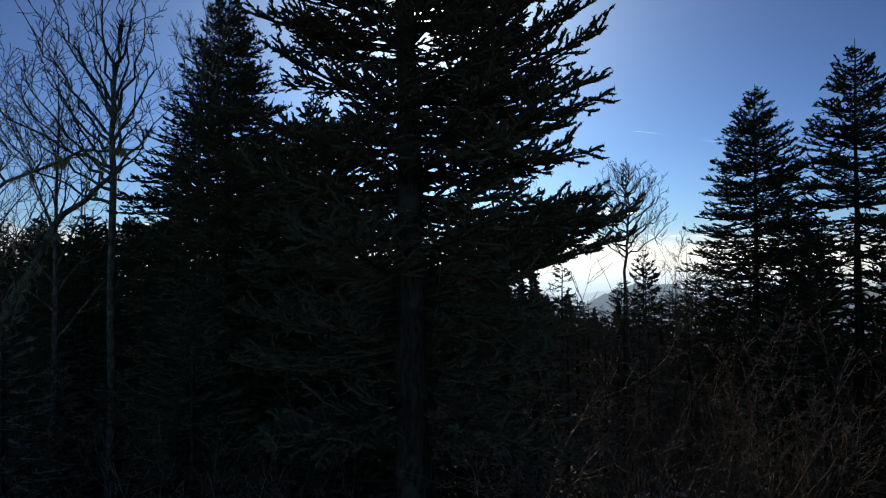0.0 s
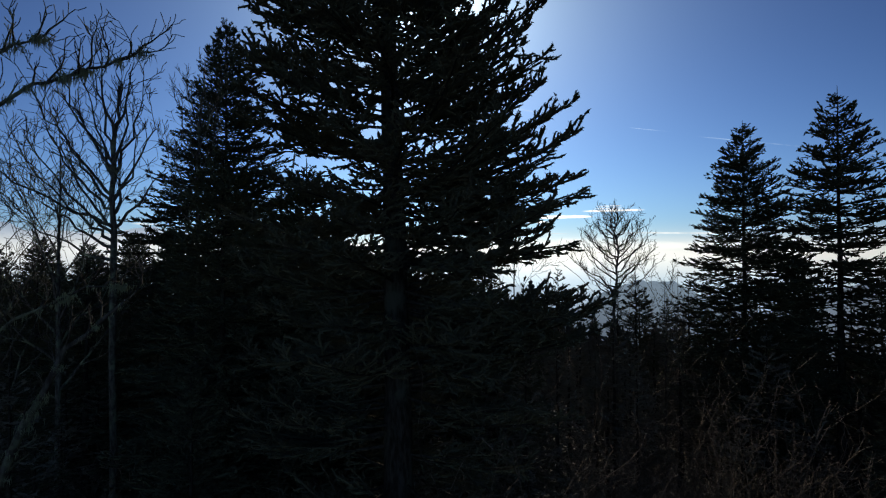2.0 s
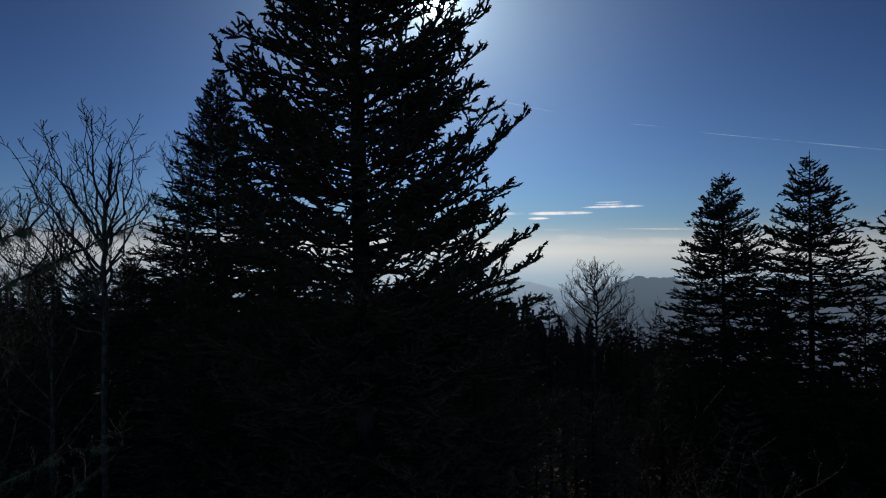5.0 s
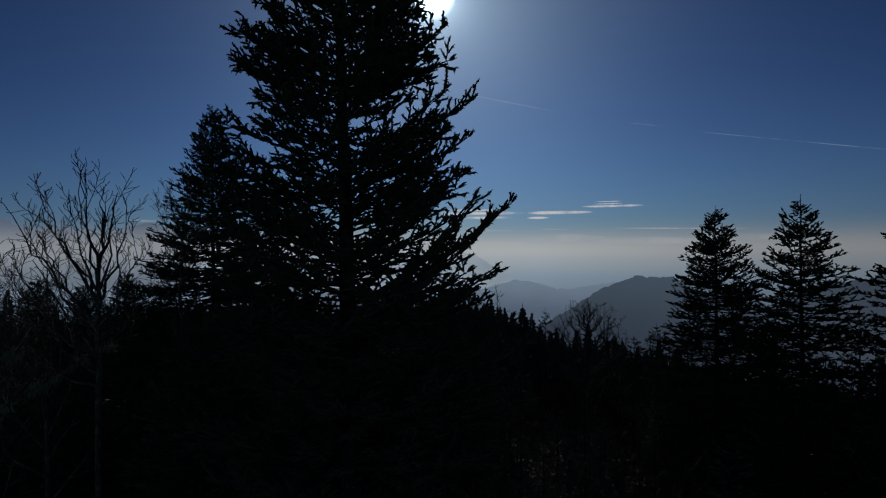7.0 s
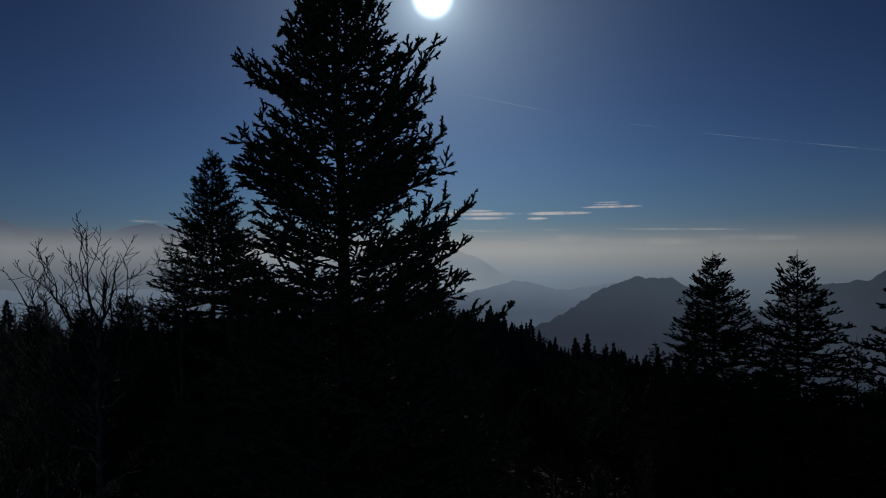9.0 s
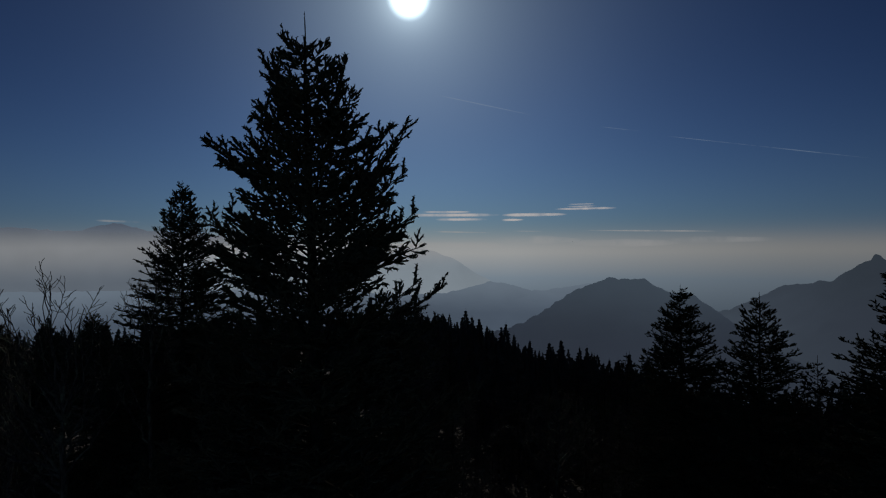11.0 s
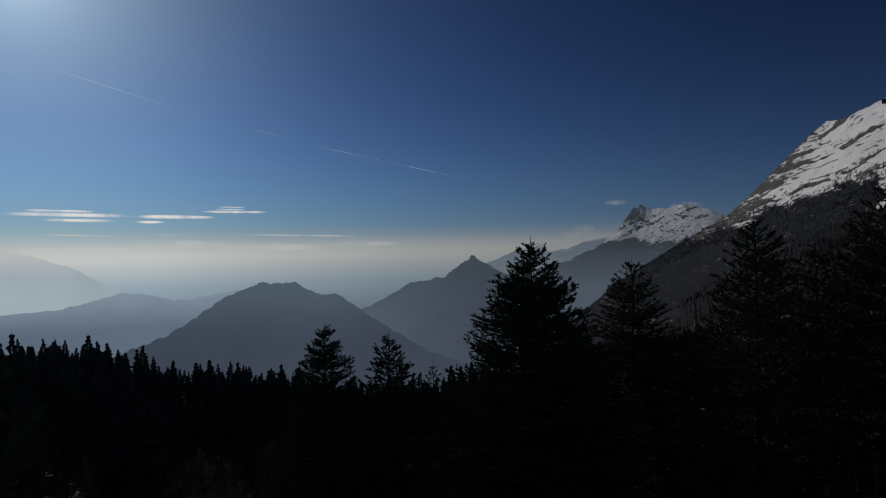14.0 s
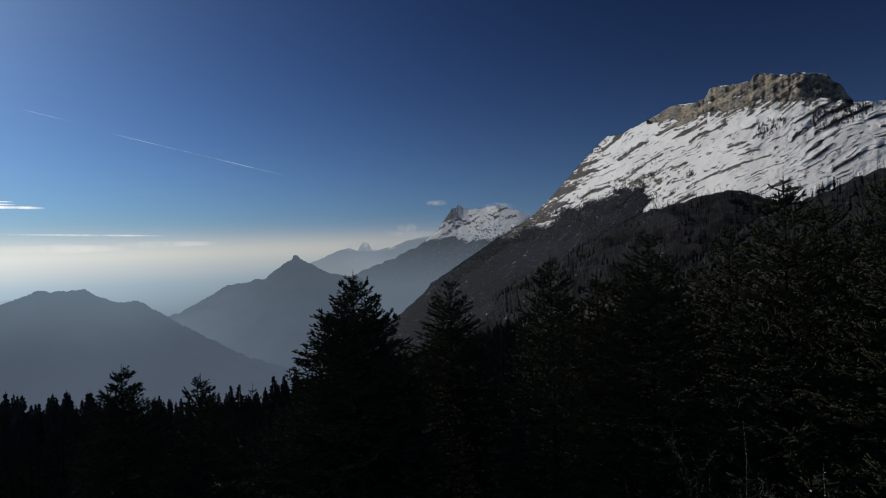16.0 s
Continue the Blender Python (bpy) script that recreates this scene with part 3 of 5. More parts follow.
class Soup:
    """Vertices and faces of one mesh, with two materials."""

    def __init__(self):
        self.v, self.f, self.m = [], [], []

    def tri(self, a, b, c, mat=0):
        k = len(self.v)
        self.v += [tuple(a), tuple(b), tuple(c)]
        self.f.append((k, k + 1, k + 2))
        self.m.append(mat)

    def tube(self, pts, radii, sides=4, mat=1):
        k0 = len(self.v)
        for i, p in enumerate(pts):
            d = (pts[min(i + 1, len(pts) - 1)] - pts[max(i - 1, 0)]).normalized()
            u = d.orthogonal().normalized() if i == 0 else (u - d * u.dot(d)).normalized()
            w = d.cross(u)
            for s in range(sides):
                a = 2 * math.pi * s / sides
                self.v.append(tuple(p + (u * math.cos(a) + w * math.sin(a)) * radii[i]))
        for i in range(len(pts) - 1):
            for s in range(sides):
                a, b = k0 + i * sides + s, k0 + i * sides + (s + 1) % sides
                self.f.append((a, b, b + sides, a + sides))
                self.m.append(mat)
        k = len(self.v)
        self.v.append(tuple(pts[-1] + (pts[-1] - pts[-2]).normalized() * radii[-1]))
        for s in range(sides):
            self.f.append((k0 + (len(pts) - 1) * sides + s, k0 + (len(pts) - 1) * sides + (s + 1) % sides, k))
            self.m.append(mat)

    def shoot(self, p, d, length, radius, blades, rnd, sides=3):
        """A twig clothed in needles: a ragged brush, thick in the middle, with loose needle blades standing out of it."""
        u = d.orthogonal().normalized()
        w = d.cross(u)
        k0 = len(self.v)
        rings = ((0.0, 0.25), (0.4, 0.5), (0.82, 0.42)) if sides > 3 else ((0.0, 0.3), (0.62, 0.56)) if blades > 1 else ((0.3, 0.62),)
        turn_by = rnd.random() * 6.28
        for along, wide in rings:
            for j in range(sides):
                a = turn_by + 6.283 * j / sides
                self.v.append(tuple(p + d * (length * along + radius * rnd.uniform(-0.3, 0.3)) + (u * math.cos(a) + w * math.sin(a)) * (radius * wide * rnd.uniform(0.75, 1.25))))
        self.v.append(tuple(p + d * (length + 0.3 * radius)))
        tip = len(self.v) - 1
        for i in range(len(rings)):
            for j in range(sides):
                a, b = k0 + i * sides + j, k0 + i * sides + (j + 1) % sides
                self.f.append((a, b, b + sides, a + sides) if i < len(rings) - 1 else (a, b, tip))
                self.m.append(0)
        a = turn_by
        for j in range(blades):
            a += 2.4 + rnd.uniform(-0.4, 0.4)
            out = u * math.cos(a) + w * math.sin(a)
            r = radius * rnd.uniform(0.75, 1.2)
            b = p + d * (length * (j + 0.3) / blades)
            side = d.cross(out) * (radius * 0.2)
            self.tri(b - side, b + d * radius * 0.7 + side, b + d * (radius * 0.95) + out * r)

    def mesh(self, name, mats):
        me = bpy.data.meshes.new(name)
        me.from_pydata(self.v, [], self.f)
        for m in mats:
            me.materials.append(m)
        me.polygons.foreach_set("material_index", self.m)
        me.polygons.foreach_set("use_smooth", [True] * len(me.polygons))
        me.update()
        return me


def turn(d, axis, degrees):
    return (Matrix.Rotation(radians(degrees), 3, axis) @ d).normalized()


def branch_mesh(L, seed, mats, fine, radius, gap, sub_gap, bow=0.1, bare=0.12):
    """fine: the spacing of its needle blades. A conifer branch lying along +X: bowed stem, side twigs in a flat spray, needled shoots."""
    rnd = random.Random(seed)
    s = Soup()
    up = Vector((0, 0, 1))
    count = 7 if fine < 0.05 else 4
    sides = 4 if fine < 0.04 else 3
    wy = rnd.uniform(-0.08, 0.08)

    def axis_at(u):
        return Vector((L * u, L * wy * math.sin(2.6 * u), L * bow * (1.5 * u * u - 0.9 * u)))
    bow *= rnd.uniform(0.4, 1.9)
    pts = [axis_at(i / count) for i in range(count + 1)]
    r0 = 0.008 + 0.011 * L
    s.tube(pts, [r0 * (1 - 0.85 * i / count) for i in range(count + 1)], 4 if fine < 0.04 else 3)
    x = bare * L + 0.06
    side = rnd.choice((-1, 1))
    while x < L * 0.99:
        u = x / L
        p = axis_at(u)
        d = (axis_at(min(u + 0.05, 1.02)) - axis_at(u - 0.05)).normalized()
        side = -side
        bl = min(1.0, 0.46 * (L - x) + (0.32 if fine < 0.04 else 0.26)) * rnd.uniform(0.6, 1.15) * min(1, 0.4 + 2.0 * u)
        bd = turn(d, up, side * rnd.uniform(38, 62))
        bd = turn(bd, d, rnd.uniform(-14, 26) * -side * -1)
        bd.z += rnd.uniform(-0.34, 0.3)
        bd.normalize()
        lift = rnd.uniform(0.0, 0.3) * bl

        def twig_at(q):
            return p + bd * (bl * q) + up * (lift * q * q - 0.15 * bl * q * (1 - q))
        tip = twig_at(1)
        if bl > 0.25 and fine < 0.09:
            s.tube([p, twig_at(0.5), tip], [r0 * 0.35, r0 * 0.22, 0.003], 3)
        q, hand = 0.12, 1
        while q < 1:
            hand = -hand
            sp = twig_at(q)
            sl = min(0.26, 0.34 * bl * (1 - q) + 0.1) * rnd.uniform(0.7, 1.25)
            sd = turn(bd, up, hand * rnd.uniform(32, 58))
            sd.z += rnd.uniform(-0.25, 0.42)
            s.shoot(sp, sd.normalized(), sl, radius, max(1 if fine > 0.1 else 2, int(sl / fine)), rnd, sides)
            q += sub_gap / max(bl, 0.05) * rnd.uniform(0.7, 1.3)
        s.shoot(twig_at(0.1), (twig_at(0.55) - twig_at(0.1)).normalized(), bl * 0.47, radius * 0.85, max(1, int(bl / (fine * 2.4))), rnd, sides)
        s.shoot(twig_at(0.5), (tip - twig_at(0.5)).normalized(), bl * 0.52, radius * 0.95, max(1, int(bl / (fine * 2.2))), rnd, sides)
        x += gap * rnd.uniform(0.7, 1.3)
    s.shoot(axis_at(0.5), (axis_at(1) - axis_at(0.5)).normalized(), L * 0.52, radius * 0.8, max(6, int(L / (fine * 2))), rnd, sides)
    for k in range(3):
        d = turn((axis_at(1) - axis_at(0.9)).normalized(), up, (k - 1) * 38 + rnd.uniform(-8, 8))
        d.z += rnd.uniform(0, 0.3)
        s.shoot(axis_at(0.98), d.normalized(), rnd.uniform(0.14, 0.24), radius, 7 if fine < 0.04 else 3, rnd, sides)
    return s.mesh("branch", mats)


def branch_set(lengths, copies, mats, fine, radius, gap, sub_gap, seed, bare=0.12):
    return [(L, branch_mesh(L, seed + 17 * i + c, mats, fine, radius, gap, sub_gap, bare=bare)) for i, L in enumerate(lengths) for c in range(copies)]


FINE = branch_set((0.55, 1.0, 1.6, 2.3, 3.1, 3.9), 3, (NEEDLE, BARK), 0.024, 0.047, 0.135, 0.116, 100, bare=0.17)
MIDDLE = branch_set((0.5, 0.9, 1.5, 2.2, 3.0, 3.8), 3, (SPRUCE, BARK), 0.05, 0.054, 0.17, 0.14, 300, bare=0.14)
MEDIUM = branch_set((0.5, 0.9, 1.5, 2.2, 3.0), 3, (SPRUCE, BARK), 0.075, 0.053, 0.215, 0.175, 400, bare=0.14)
LIGHT = branch_set((0.5, 1.0, 1.8, 2.8), 3, (SPRUCE, BARK), 0.3, 0.075, 0.27, 0.22, 500)
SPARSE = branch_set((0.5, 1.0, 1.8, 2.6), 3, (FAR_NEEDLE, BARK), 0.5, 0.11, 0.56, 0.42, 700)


def trunk_mesh(height, r0, lean, seed, mat, sides=10):
    rnd = random.Random(seed)
    s = Soup()
    n_ = 14
    pts, radii = [], []
    for i in range(n_ + 1):
        h = i / n_
        pts.append(Vector((lean[0] * h ** 1.6 + rnd.uniform(-1, 1) * 0.03 * math.sin(h * 9), lean[1] * h ** 1.6 + rnd.uniform(-1, 1) * 0.03, height * h - 0.25 * (1 - h))))
        radii.append(r0 * (1 - 0.93 * h) * (1 + 0.35 * math.exp(-h * 22)))
    s.tube(pts, radii, sides, 0)
    me = s.mesh("trunk", (mat,))
    me.polygons.foreach_set("use_smooth", [True] * len(me.polygons))
    return me


def join_meshes(name, pieces, mats):
    """One mesh of many placed ones."""
    vs, fs, ms, base = [], [], [], 0
    for me, m in pieces:
        co = np.empty(len(me.vertices) * 3)
        me.vertices.foreach_get("co", co)
        a = np.array(m)
        vs.append(co.reshape(-1, 3) @ a[:3, :3].T + a[:3, 3])
        for p in me.polygons:
            fs.append([i + base for i in p.vertices])
            ms.append(p.material_index)
        base += len(me.vertices)
    out = bpy.data.meshes.new(name)
    out.from_pydata(np.concatenate(vs).tolist(), [], fs)
    for mat in mats:
        out.materials.append(mat)
    out.polygons.foreach_set("material_index", ms)
    out.update()
    return out


def conifer(name, label, x, y, top, reach, crown, sets, seed, trunk_r=0.2, step=0.4, each=5, lean=(0, 0), limbs=(), group="", z0=None, tilt=(-14, 34), leader=0.7, spread=(0.78, 1.05), joined=False, sweep=2.0, jitter=7, open_to=0.0):
    """A conifer standing at x, y whose tip is at height top. reach(h, az): the crown's radius at height h (metres above the sea of the plan)
    on the side az (degrees, 0 is away from the clearing, 90 to the right); crown: where the branches begin;
    open_to: up to what height the side towards the clearing is bare of branches."""
    rnd = random.Random(seed)
    z0 = ground_z(x, y) if z0 is None else z0
    height = top - z0
    tree = tagged(new(name), label, "tree", group)
    tree.location = (x, y, z0)
    trunk = new("trunk", trunk_mesh(height - leader * 0.5, trunk_r, lean, seed, BARK))
    trunk.parent = tree

    def axis(h):
        q = max(0, (h - z0) / height)
        return Vector((lean[0] * q ** 1.6, lean[1] * q ** 1.6, h - z0))

    def put(h, az, el, L, roll):
        pool = sorted(sets, key=lambda b: abs(b[0] - L))[:3]
        Lm, me = rnd.choice(pool)
        k = L / Lm
        m = Matrix.Translation(axis(h)) @ Matrix.Rotation(radians(90 - az), 4, "Z") @ Matrix.Rotation(radians(-el), 4, "Y") @ Matrix.Rotation(radians(roll), 4, "X") @ Matrix.Diagonal((k, k * rnd.uniform(0.85, 1.1), k, 1))
        if joined:
            mass.append((me, m))
            return
        ob = new("branch", me)
        ob.parent = tree
        ob.matrix_local = m

    mass = []
    h, a = crown, rnd.uniform(0, 360)
    while h < top - 0.5 * leader:
        q = (h - crown) / (top - crown)
        for k in range(each if q < 0.9 else 4):
            a += 360 / each + rnd.uniform(-22, 22)
            hh = h + rnd.uniform(-0.5, 0.5) * step
            el = tilt[0] + (tilt[1] - tilt[0]) * q ** sweep + rnd.uniform(-jitter, jitter)
            L = reach(hh, a % 360) * rnd.uniform(*spread) / math.cos(radians(el))
            if hh < open_to and 152 < a % 360 < 200 and k % 3:
                continue
            if L > 0.18:
                put(max(hh - 0.8 * L * math.sin(radians(el)), crown - 0.5), a, el, L, rnd.uniform(-14, 14))
        h += step * (1 - 0.6 * q) * rnd.uniform(0.85, 1.15)
        a += 29
    for hh, az, el, L in limbs:
        put(hh, az, el, L, rnd.uniform(-6, 6))
    # the leading shoot and its ring of short side shoots
    s = Soup()
    tip = axis(top)
    base = axis(top - leader)
    s.tube([base, tip], [0.018, 0.006], 4)
    s.shoot(base, (tip - base).normalized(), leader, 0.03, 24, rnd, 4)
    for k in range(6):
        d = Vector((math.cos(k * 1.05 + seed), math.sin(k * 1.05 + seed), 0.55)).normalized()
        s.shoot(base + Vector((0, 0, leader * 0.25)), d, leader * 0.34, 0.04, 8, rnd, 4)
    top_me = s.mesh("leader", sets[0][1].materials)
    if joined:
        ob = new("crown", join_meshes("crown", mass + [(top_me, Matrix.Identity(4))], sets[0][1].materials))
    else:
        ob = new("leader", top_me)
    ob.parent = tree
    return tree


def cone_reach(top, low, radius, power=0.85, tip=0.25):
    """A crown that widens evenly from the tip to radius at height low."""
    def reach(h, az):
        q = max(0, min(1, (top - h) / (top - low)))
        return tip + (radius - tip) * q ** power
    return reach


def spire_reach(top, low, radius, power):
    """A crown drawn out to a slim point over its last two metres."""
    wide = cone_reach(top, low, radius, power, 0.1)
    return lambda h, az: wide(h, az) * min(1.0, 0.6 + 0.3 * max(0.0, top - h))


def table_reach(heights, left, right):
    """A lopsided crown: radius by height on its two sides."""
    def reach(h, az):
        l, r = float(np.interp(h, heights, left)), float(np.interp(h, heights, right))
        f = 0.5 + 0.5 * math.sin(radians(az))
        return l + (r - l) * f
    return reach


# ---- the trees round the clearing ----
FIR_X, FIR_Y = -0.5, 9.4
FIR_H = [3.0, 6.5, 8.5, 10, 11.5, 12.8, 14.2, 15.3, 16.3, 17.0, 17.5, 18.2, 18.7, 19.2, 19.5, 19.75, 20.2]
FIR_L = [3.0, 3.2, 3.1, 2.9, 2.75, 2.5, 2.25, 2.05, 1.8, 1.55, 1.3, 1.1, 0.9, 0.68, 0.45, 0.2, 0.03]
FIR_R = [3.1, 3.2, 3.0, 2.8, 2.5, 2.2, 2.0, 1.8, 1.65, 1.35, 1.2, 1.05, 0.85, 0.55, 0.36, 0.18, 0.03]
# its longest limbs by the place of their tips, across and up, and how steeply they rise
FIR_TIPS = [(1.25, 18.06, 42), (1.1, 17.0, 25), (1.31, 16.2, 28), (1.39, 15.6, 12), (1.86, 14.75, 22), (1.8, 14.1, 24), (1.56, 13.1, 15), (2.66, 12.85, 30), (1.62, 13.44, 25),
            (2.29, 11.4, 18), (2.13, 10.9, 10), (2.76, 9.94, 14), (2.85, 8.82, 5), (2.63, 7.86, -5), (2.84, 9.24, 10), (3.02, 6.62, -8), (2.76, 10.6, 20),
            (-2.8, 17.68, 30), (-2.9, 16.18, 22), (-2.82, 15.59, 14), (-1.75, 18.2, 30), (-1.55, 18.7, 38), (-3.1, 13.26, 25), (-3.27, 12.5, 15), (-3.3, 11.5, 10), (-3.4, 10.3, 8), (-1.7, 19.2, 36),
            (-0.01, 19.3, 62), (0.08, 18.55, 45),
            (3.5, 6.95, 14), (2.95, 7.0, 20), (3.25, 6.5, 8)]
fir_limbs = []
for k, (tip_x, tip_z, el) in enumerate(FIR_TIPS):
    axis_x = FIR_X - 0.4 * (tip_z / 20.2) ** 1.6
    across = abs(tip_x - axis_x)
    L = across / math.cos(radians(el))
    h = tip_z - across * math.tan(radians(el)) - 0.09 * L
    az = 90 if tip_x > axis_x else 270
    fir_limbs += [(h, az, el, L)] if tip_z > 19 else [(h, az, el, L), (h + 0.12, az + 13, el + 4, L * 0.84), (h - 0.1, az - 14, el - 3, L * 0.8)]
rnd = random.Random(8)
for k in range(34):
    fir_limbs.append((4.6 + 4.6 * k / 33, (k * 53) % 150 - 75, rnd.uniform(-14, 4), rnd.uniform(2.2, 3.2)))
conifer("fir_tree", "tall old silver fir with a dark ragged crown, backlit", FIR_X, FIR_Y, 20.2,
        table_reach(FIR_H, FIR_L, FIR_R), 3.0, FINE, 11, trunk_r=0.33, step=0.6, each=6, lean=(-0.4, 0), tilt=(-9, 34), sweep=1.0, spread=(0.63, 1.04), jitter=12, leader=1.0, open_to=6.0,
        limbs=fir_limbs)

conifer("fir_tree", "slender dark conifer behind the old fir", -9.8, 24.8, 18.9,
        cone_reach(18.9, 8, 4.9, 1.0, 0.12), 4.0, MIDDLE, 12, trunk_r=0.22, step=0.45, each=6, tilt=(-14, 44))
conifer("spruce_tree", "dense dark spruce standing close behind the old fir", -3.3, 13.8, 10.3,
        spire_reach(10.3, 3.0, 2.8, 0.8), 1.5, MIDDLE, 18, trunk_r=0.15, step=0.45, each=8, tilt=(-14, 30))
conifer("spruce_tree", "dense dark spruce standing close behind the old fir", -5.3, 13.3, 10.8,
        spire_reach(10.8, 3.0, 2.7, 0.8), 1.5, MIDDLE, 15, trunk_r=0.15, step=0.5, each=7, tilt=(-14, 30))
conifer("spruce_tree", "dark spruce with wide level branches and gaps of sky", 13.9, 24.2, 13.8,
        table_reach([1, 5, 7, 9, 10.5, 12, 13, 13.8], [3.2, 3.4, 2.9, 2.2, 1.7, 1.05, 0.5, 0.1], [3.2, 3.2, 2.8, 2.4, 1.9, 1.2, 0.6, 0.1]), 1.0, MIDDLE, 13, trunk_r=0.2, step=0.46, each=7, tilt=(-12, 26))
conifer("spruce_tree", "dark spruce with tiered branches, taller trunk showing", 14.6, 19.2, 13.8,
        table_reach([1, 5, 7, 9, 10.5, 12, 13, 13.8], [2.6, 2.6, 2.5, 2.3, 1.7, 0.95, 0.5, 0.1], [2.8, 2.8, 2.5, 2.2, 1.7, 1.0, 0.5, 0.1]), 2.0, MIDDLE, 14, trunk_r=0.2, step=0.5, each=6, tilt=(-12, 26))
for i, (x, y, top, radius, low, power) in enumerate([
        (17.8, 13.5, 17.8, 4.4, 10.3, 0.85), (31.0, 17.5, 16.7, 4.0, 9, 0.8), (19.3, 5.7, 18.4, 2.6, 11, 0.8), (24.0, 5.6, 17.5, 2.6, 11, 0.8),
        (20.6, 2.7, 18.9, 2.7, 12, 0.6), (27.0, 1.0, 19.4, 3.2, 10, 0.8), (19.8, -1.2, 20.4, 2.8, 12, 0.75), (24.0, -2.2, 20.0, 3.2, 11, 0.7),
        (19.0, -3.6, 20.4, 3.2, 10, 0.7), (30.0, 9.5, 15.6, 3.0, 7, 0.8), (35.0, 3.5, 17.5, 3.2, 9, 0.8), (26.5, -7.5, 21.0, 3.4, 10, 0.8)]):
    conifer("spruce_tree", "dense dark spruce in the row at the wood's edge", x, y, top, spire_reach(top, low, radius, power), 2.0, MIDDLE if i in (0, 4, 8) else LIGHT if i in (1, 5, 9, 10, 11) else MEDIUM, 40 + i,
            trunk_r=0.2, step=0.42 if i == 0 else 0.52, each=9 if i == 0 else 7, group="spruces at the wood's edge", tilt=(-13, 30), spread=(0.82, 1.04), leader=0.75, jitter=5)

for i, (x, y, top) in enumerate([(-34.6, 46.8, 9.7), (-31.7, 48.8, 9.2), (-28.8, 50.6, 10.1)]):
    conifer("spruce_tree", "broad dark spruce beyond the bare trees", x, y, top, cone_reach(top, top - 7, 3.6, 0.85, 0.15), top - 10, LIGHT, 140 + i, trunk_r=0.2, step=0.4, each=9,
            group="spruces beyond the bare trees", joined=True, tilt=(-14, 36), spread=(0.85, 1.05), leader=0.8)



def in_thicket(x, y):
    """The gap beside the old fir where only bare shrubs grow."""
    return math.hypot(x - 6.5, y - 10.8) < 4.2 or math.hypot(x - 7.0, y - 14.5) < 3.2


# young spruces: a few grown forms, set out again and again
YOUNG = []
for i in range(4):
    t_ = conifer("young_spruce", "young dark spruce in the undergrowth", 0, 0, 10.0, spire_reach(10.0, 1.5, 2.1 + 0.15 * i, 0.85), 0.5, LIGHT, 80 + i,
                 trunk_r=0.12, step=0.72, each=5, group="young spruces", z0=0.0, joined=True, tilt=(-12, 30))
    YOUNG.append(t_)
young_spots = [
    (-36, 45.7, 6.7), (-24.0, 48.0, 8.6), (-31.5, 42.0, 6.8), (-38.5, 44, 8.0), (-18.0, 40.0, 8.6),
    (1.6, 58.6, 9.9), (4.7, 58.5, 7.3), (-1.0, 50.0, 9.0), (1.9, 21.0, 7.4), (-3.4, 17.5, 7.4), (-6.2, 16.5, 7.0), (-14, 26, 7.8), (-15.5, 23.0, 7.2),
    (-10.6, 23.5, 7.0), (-20, 28, 7.6), (17.6, 26.5, 8.2), (19.5, 29.0, 8.8), (11.0, 30.0, 7.0), (30.1, 36.7, 7.9), (24.0, 12.5, 7.0), (22, 9, 8.5),
    (-2.6, 15, 8.3), (-3.6, 19, 8.6), (-4.6, 16.5, 8.5), (-6.0, 18.5, 8.6), (-7.4, 21.5, 8.7), (-8.6, 19, 8.6), (-10.2, 21, 8.6), (-11.8, 24, 8.7), (0.6, 17, 7.7), (-1.2, 18.5, 8.0), (2.0, 19, 7.4), (-5.2, 22, 8.5), (-3.9, 13.6, 9.7), (-3.1, 17, 9.0), (-4.8, 16.6, 9.2),
    (-13.5, 21, 8.0), (-15, 23, 7.9), (-16.5, 22, 7.7), (-18, 25, 7.9), (-12.5, 19, 7.9), (-2.0, 22.5, 8.4),
    (26, 14, 9.0), (17, 17.5, 7), (-16, 20, 7.2), (-20, 24, 7.4), (23, 24, 7.0), (27, 22, 8.0), (28.0, 67.5, 2.6), (21.3, 56.5, 2.9), (18.6, 57.0, 4.0), (33.2, 70.5, 2.1),
]
rnd = random.Random(71)
while len(young_spots) < 95:
    az, r = rnd.uniform(-44, 56), rnd.uniform(10.5, 38)
    x, y = r * math.sin(radians(az)), r * math.cos(radians(az))
    if math.hypot(x - FIR_X, y - FIR_Y) > 2.4 and not in_thicket(x, y):
        young_spots.append((x, y, min(rnd.uniform(3.6, 6.8), 6.6 - 0.02 * r)))
for i, (x, y, top) in enumerate(young_spots):
    z = ground_z(x, y)
    k = (top - z) / 10.0
    m = pose(x, y, z - 0.05, 0, 0, i * 77) @ Matrix.Diagonal((1.5 * k ** 0.8, 1.5 * k ** 0.8, k, 1) if i < 8 or y > 50 or x < 3 and top > 7.3 else (k ** 0.8, k ** 0.8, k, 1))
    if i < 4:
        YOUNG[i].matrix_world = m
    else:
        t_ = copy_thing(YOUNG[i % 4], Matrix.Identity(4))
        t_.matrix_world = m

# ---- bare broadleaf trees and shrubs ----


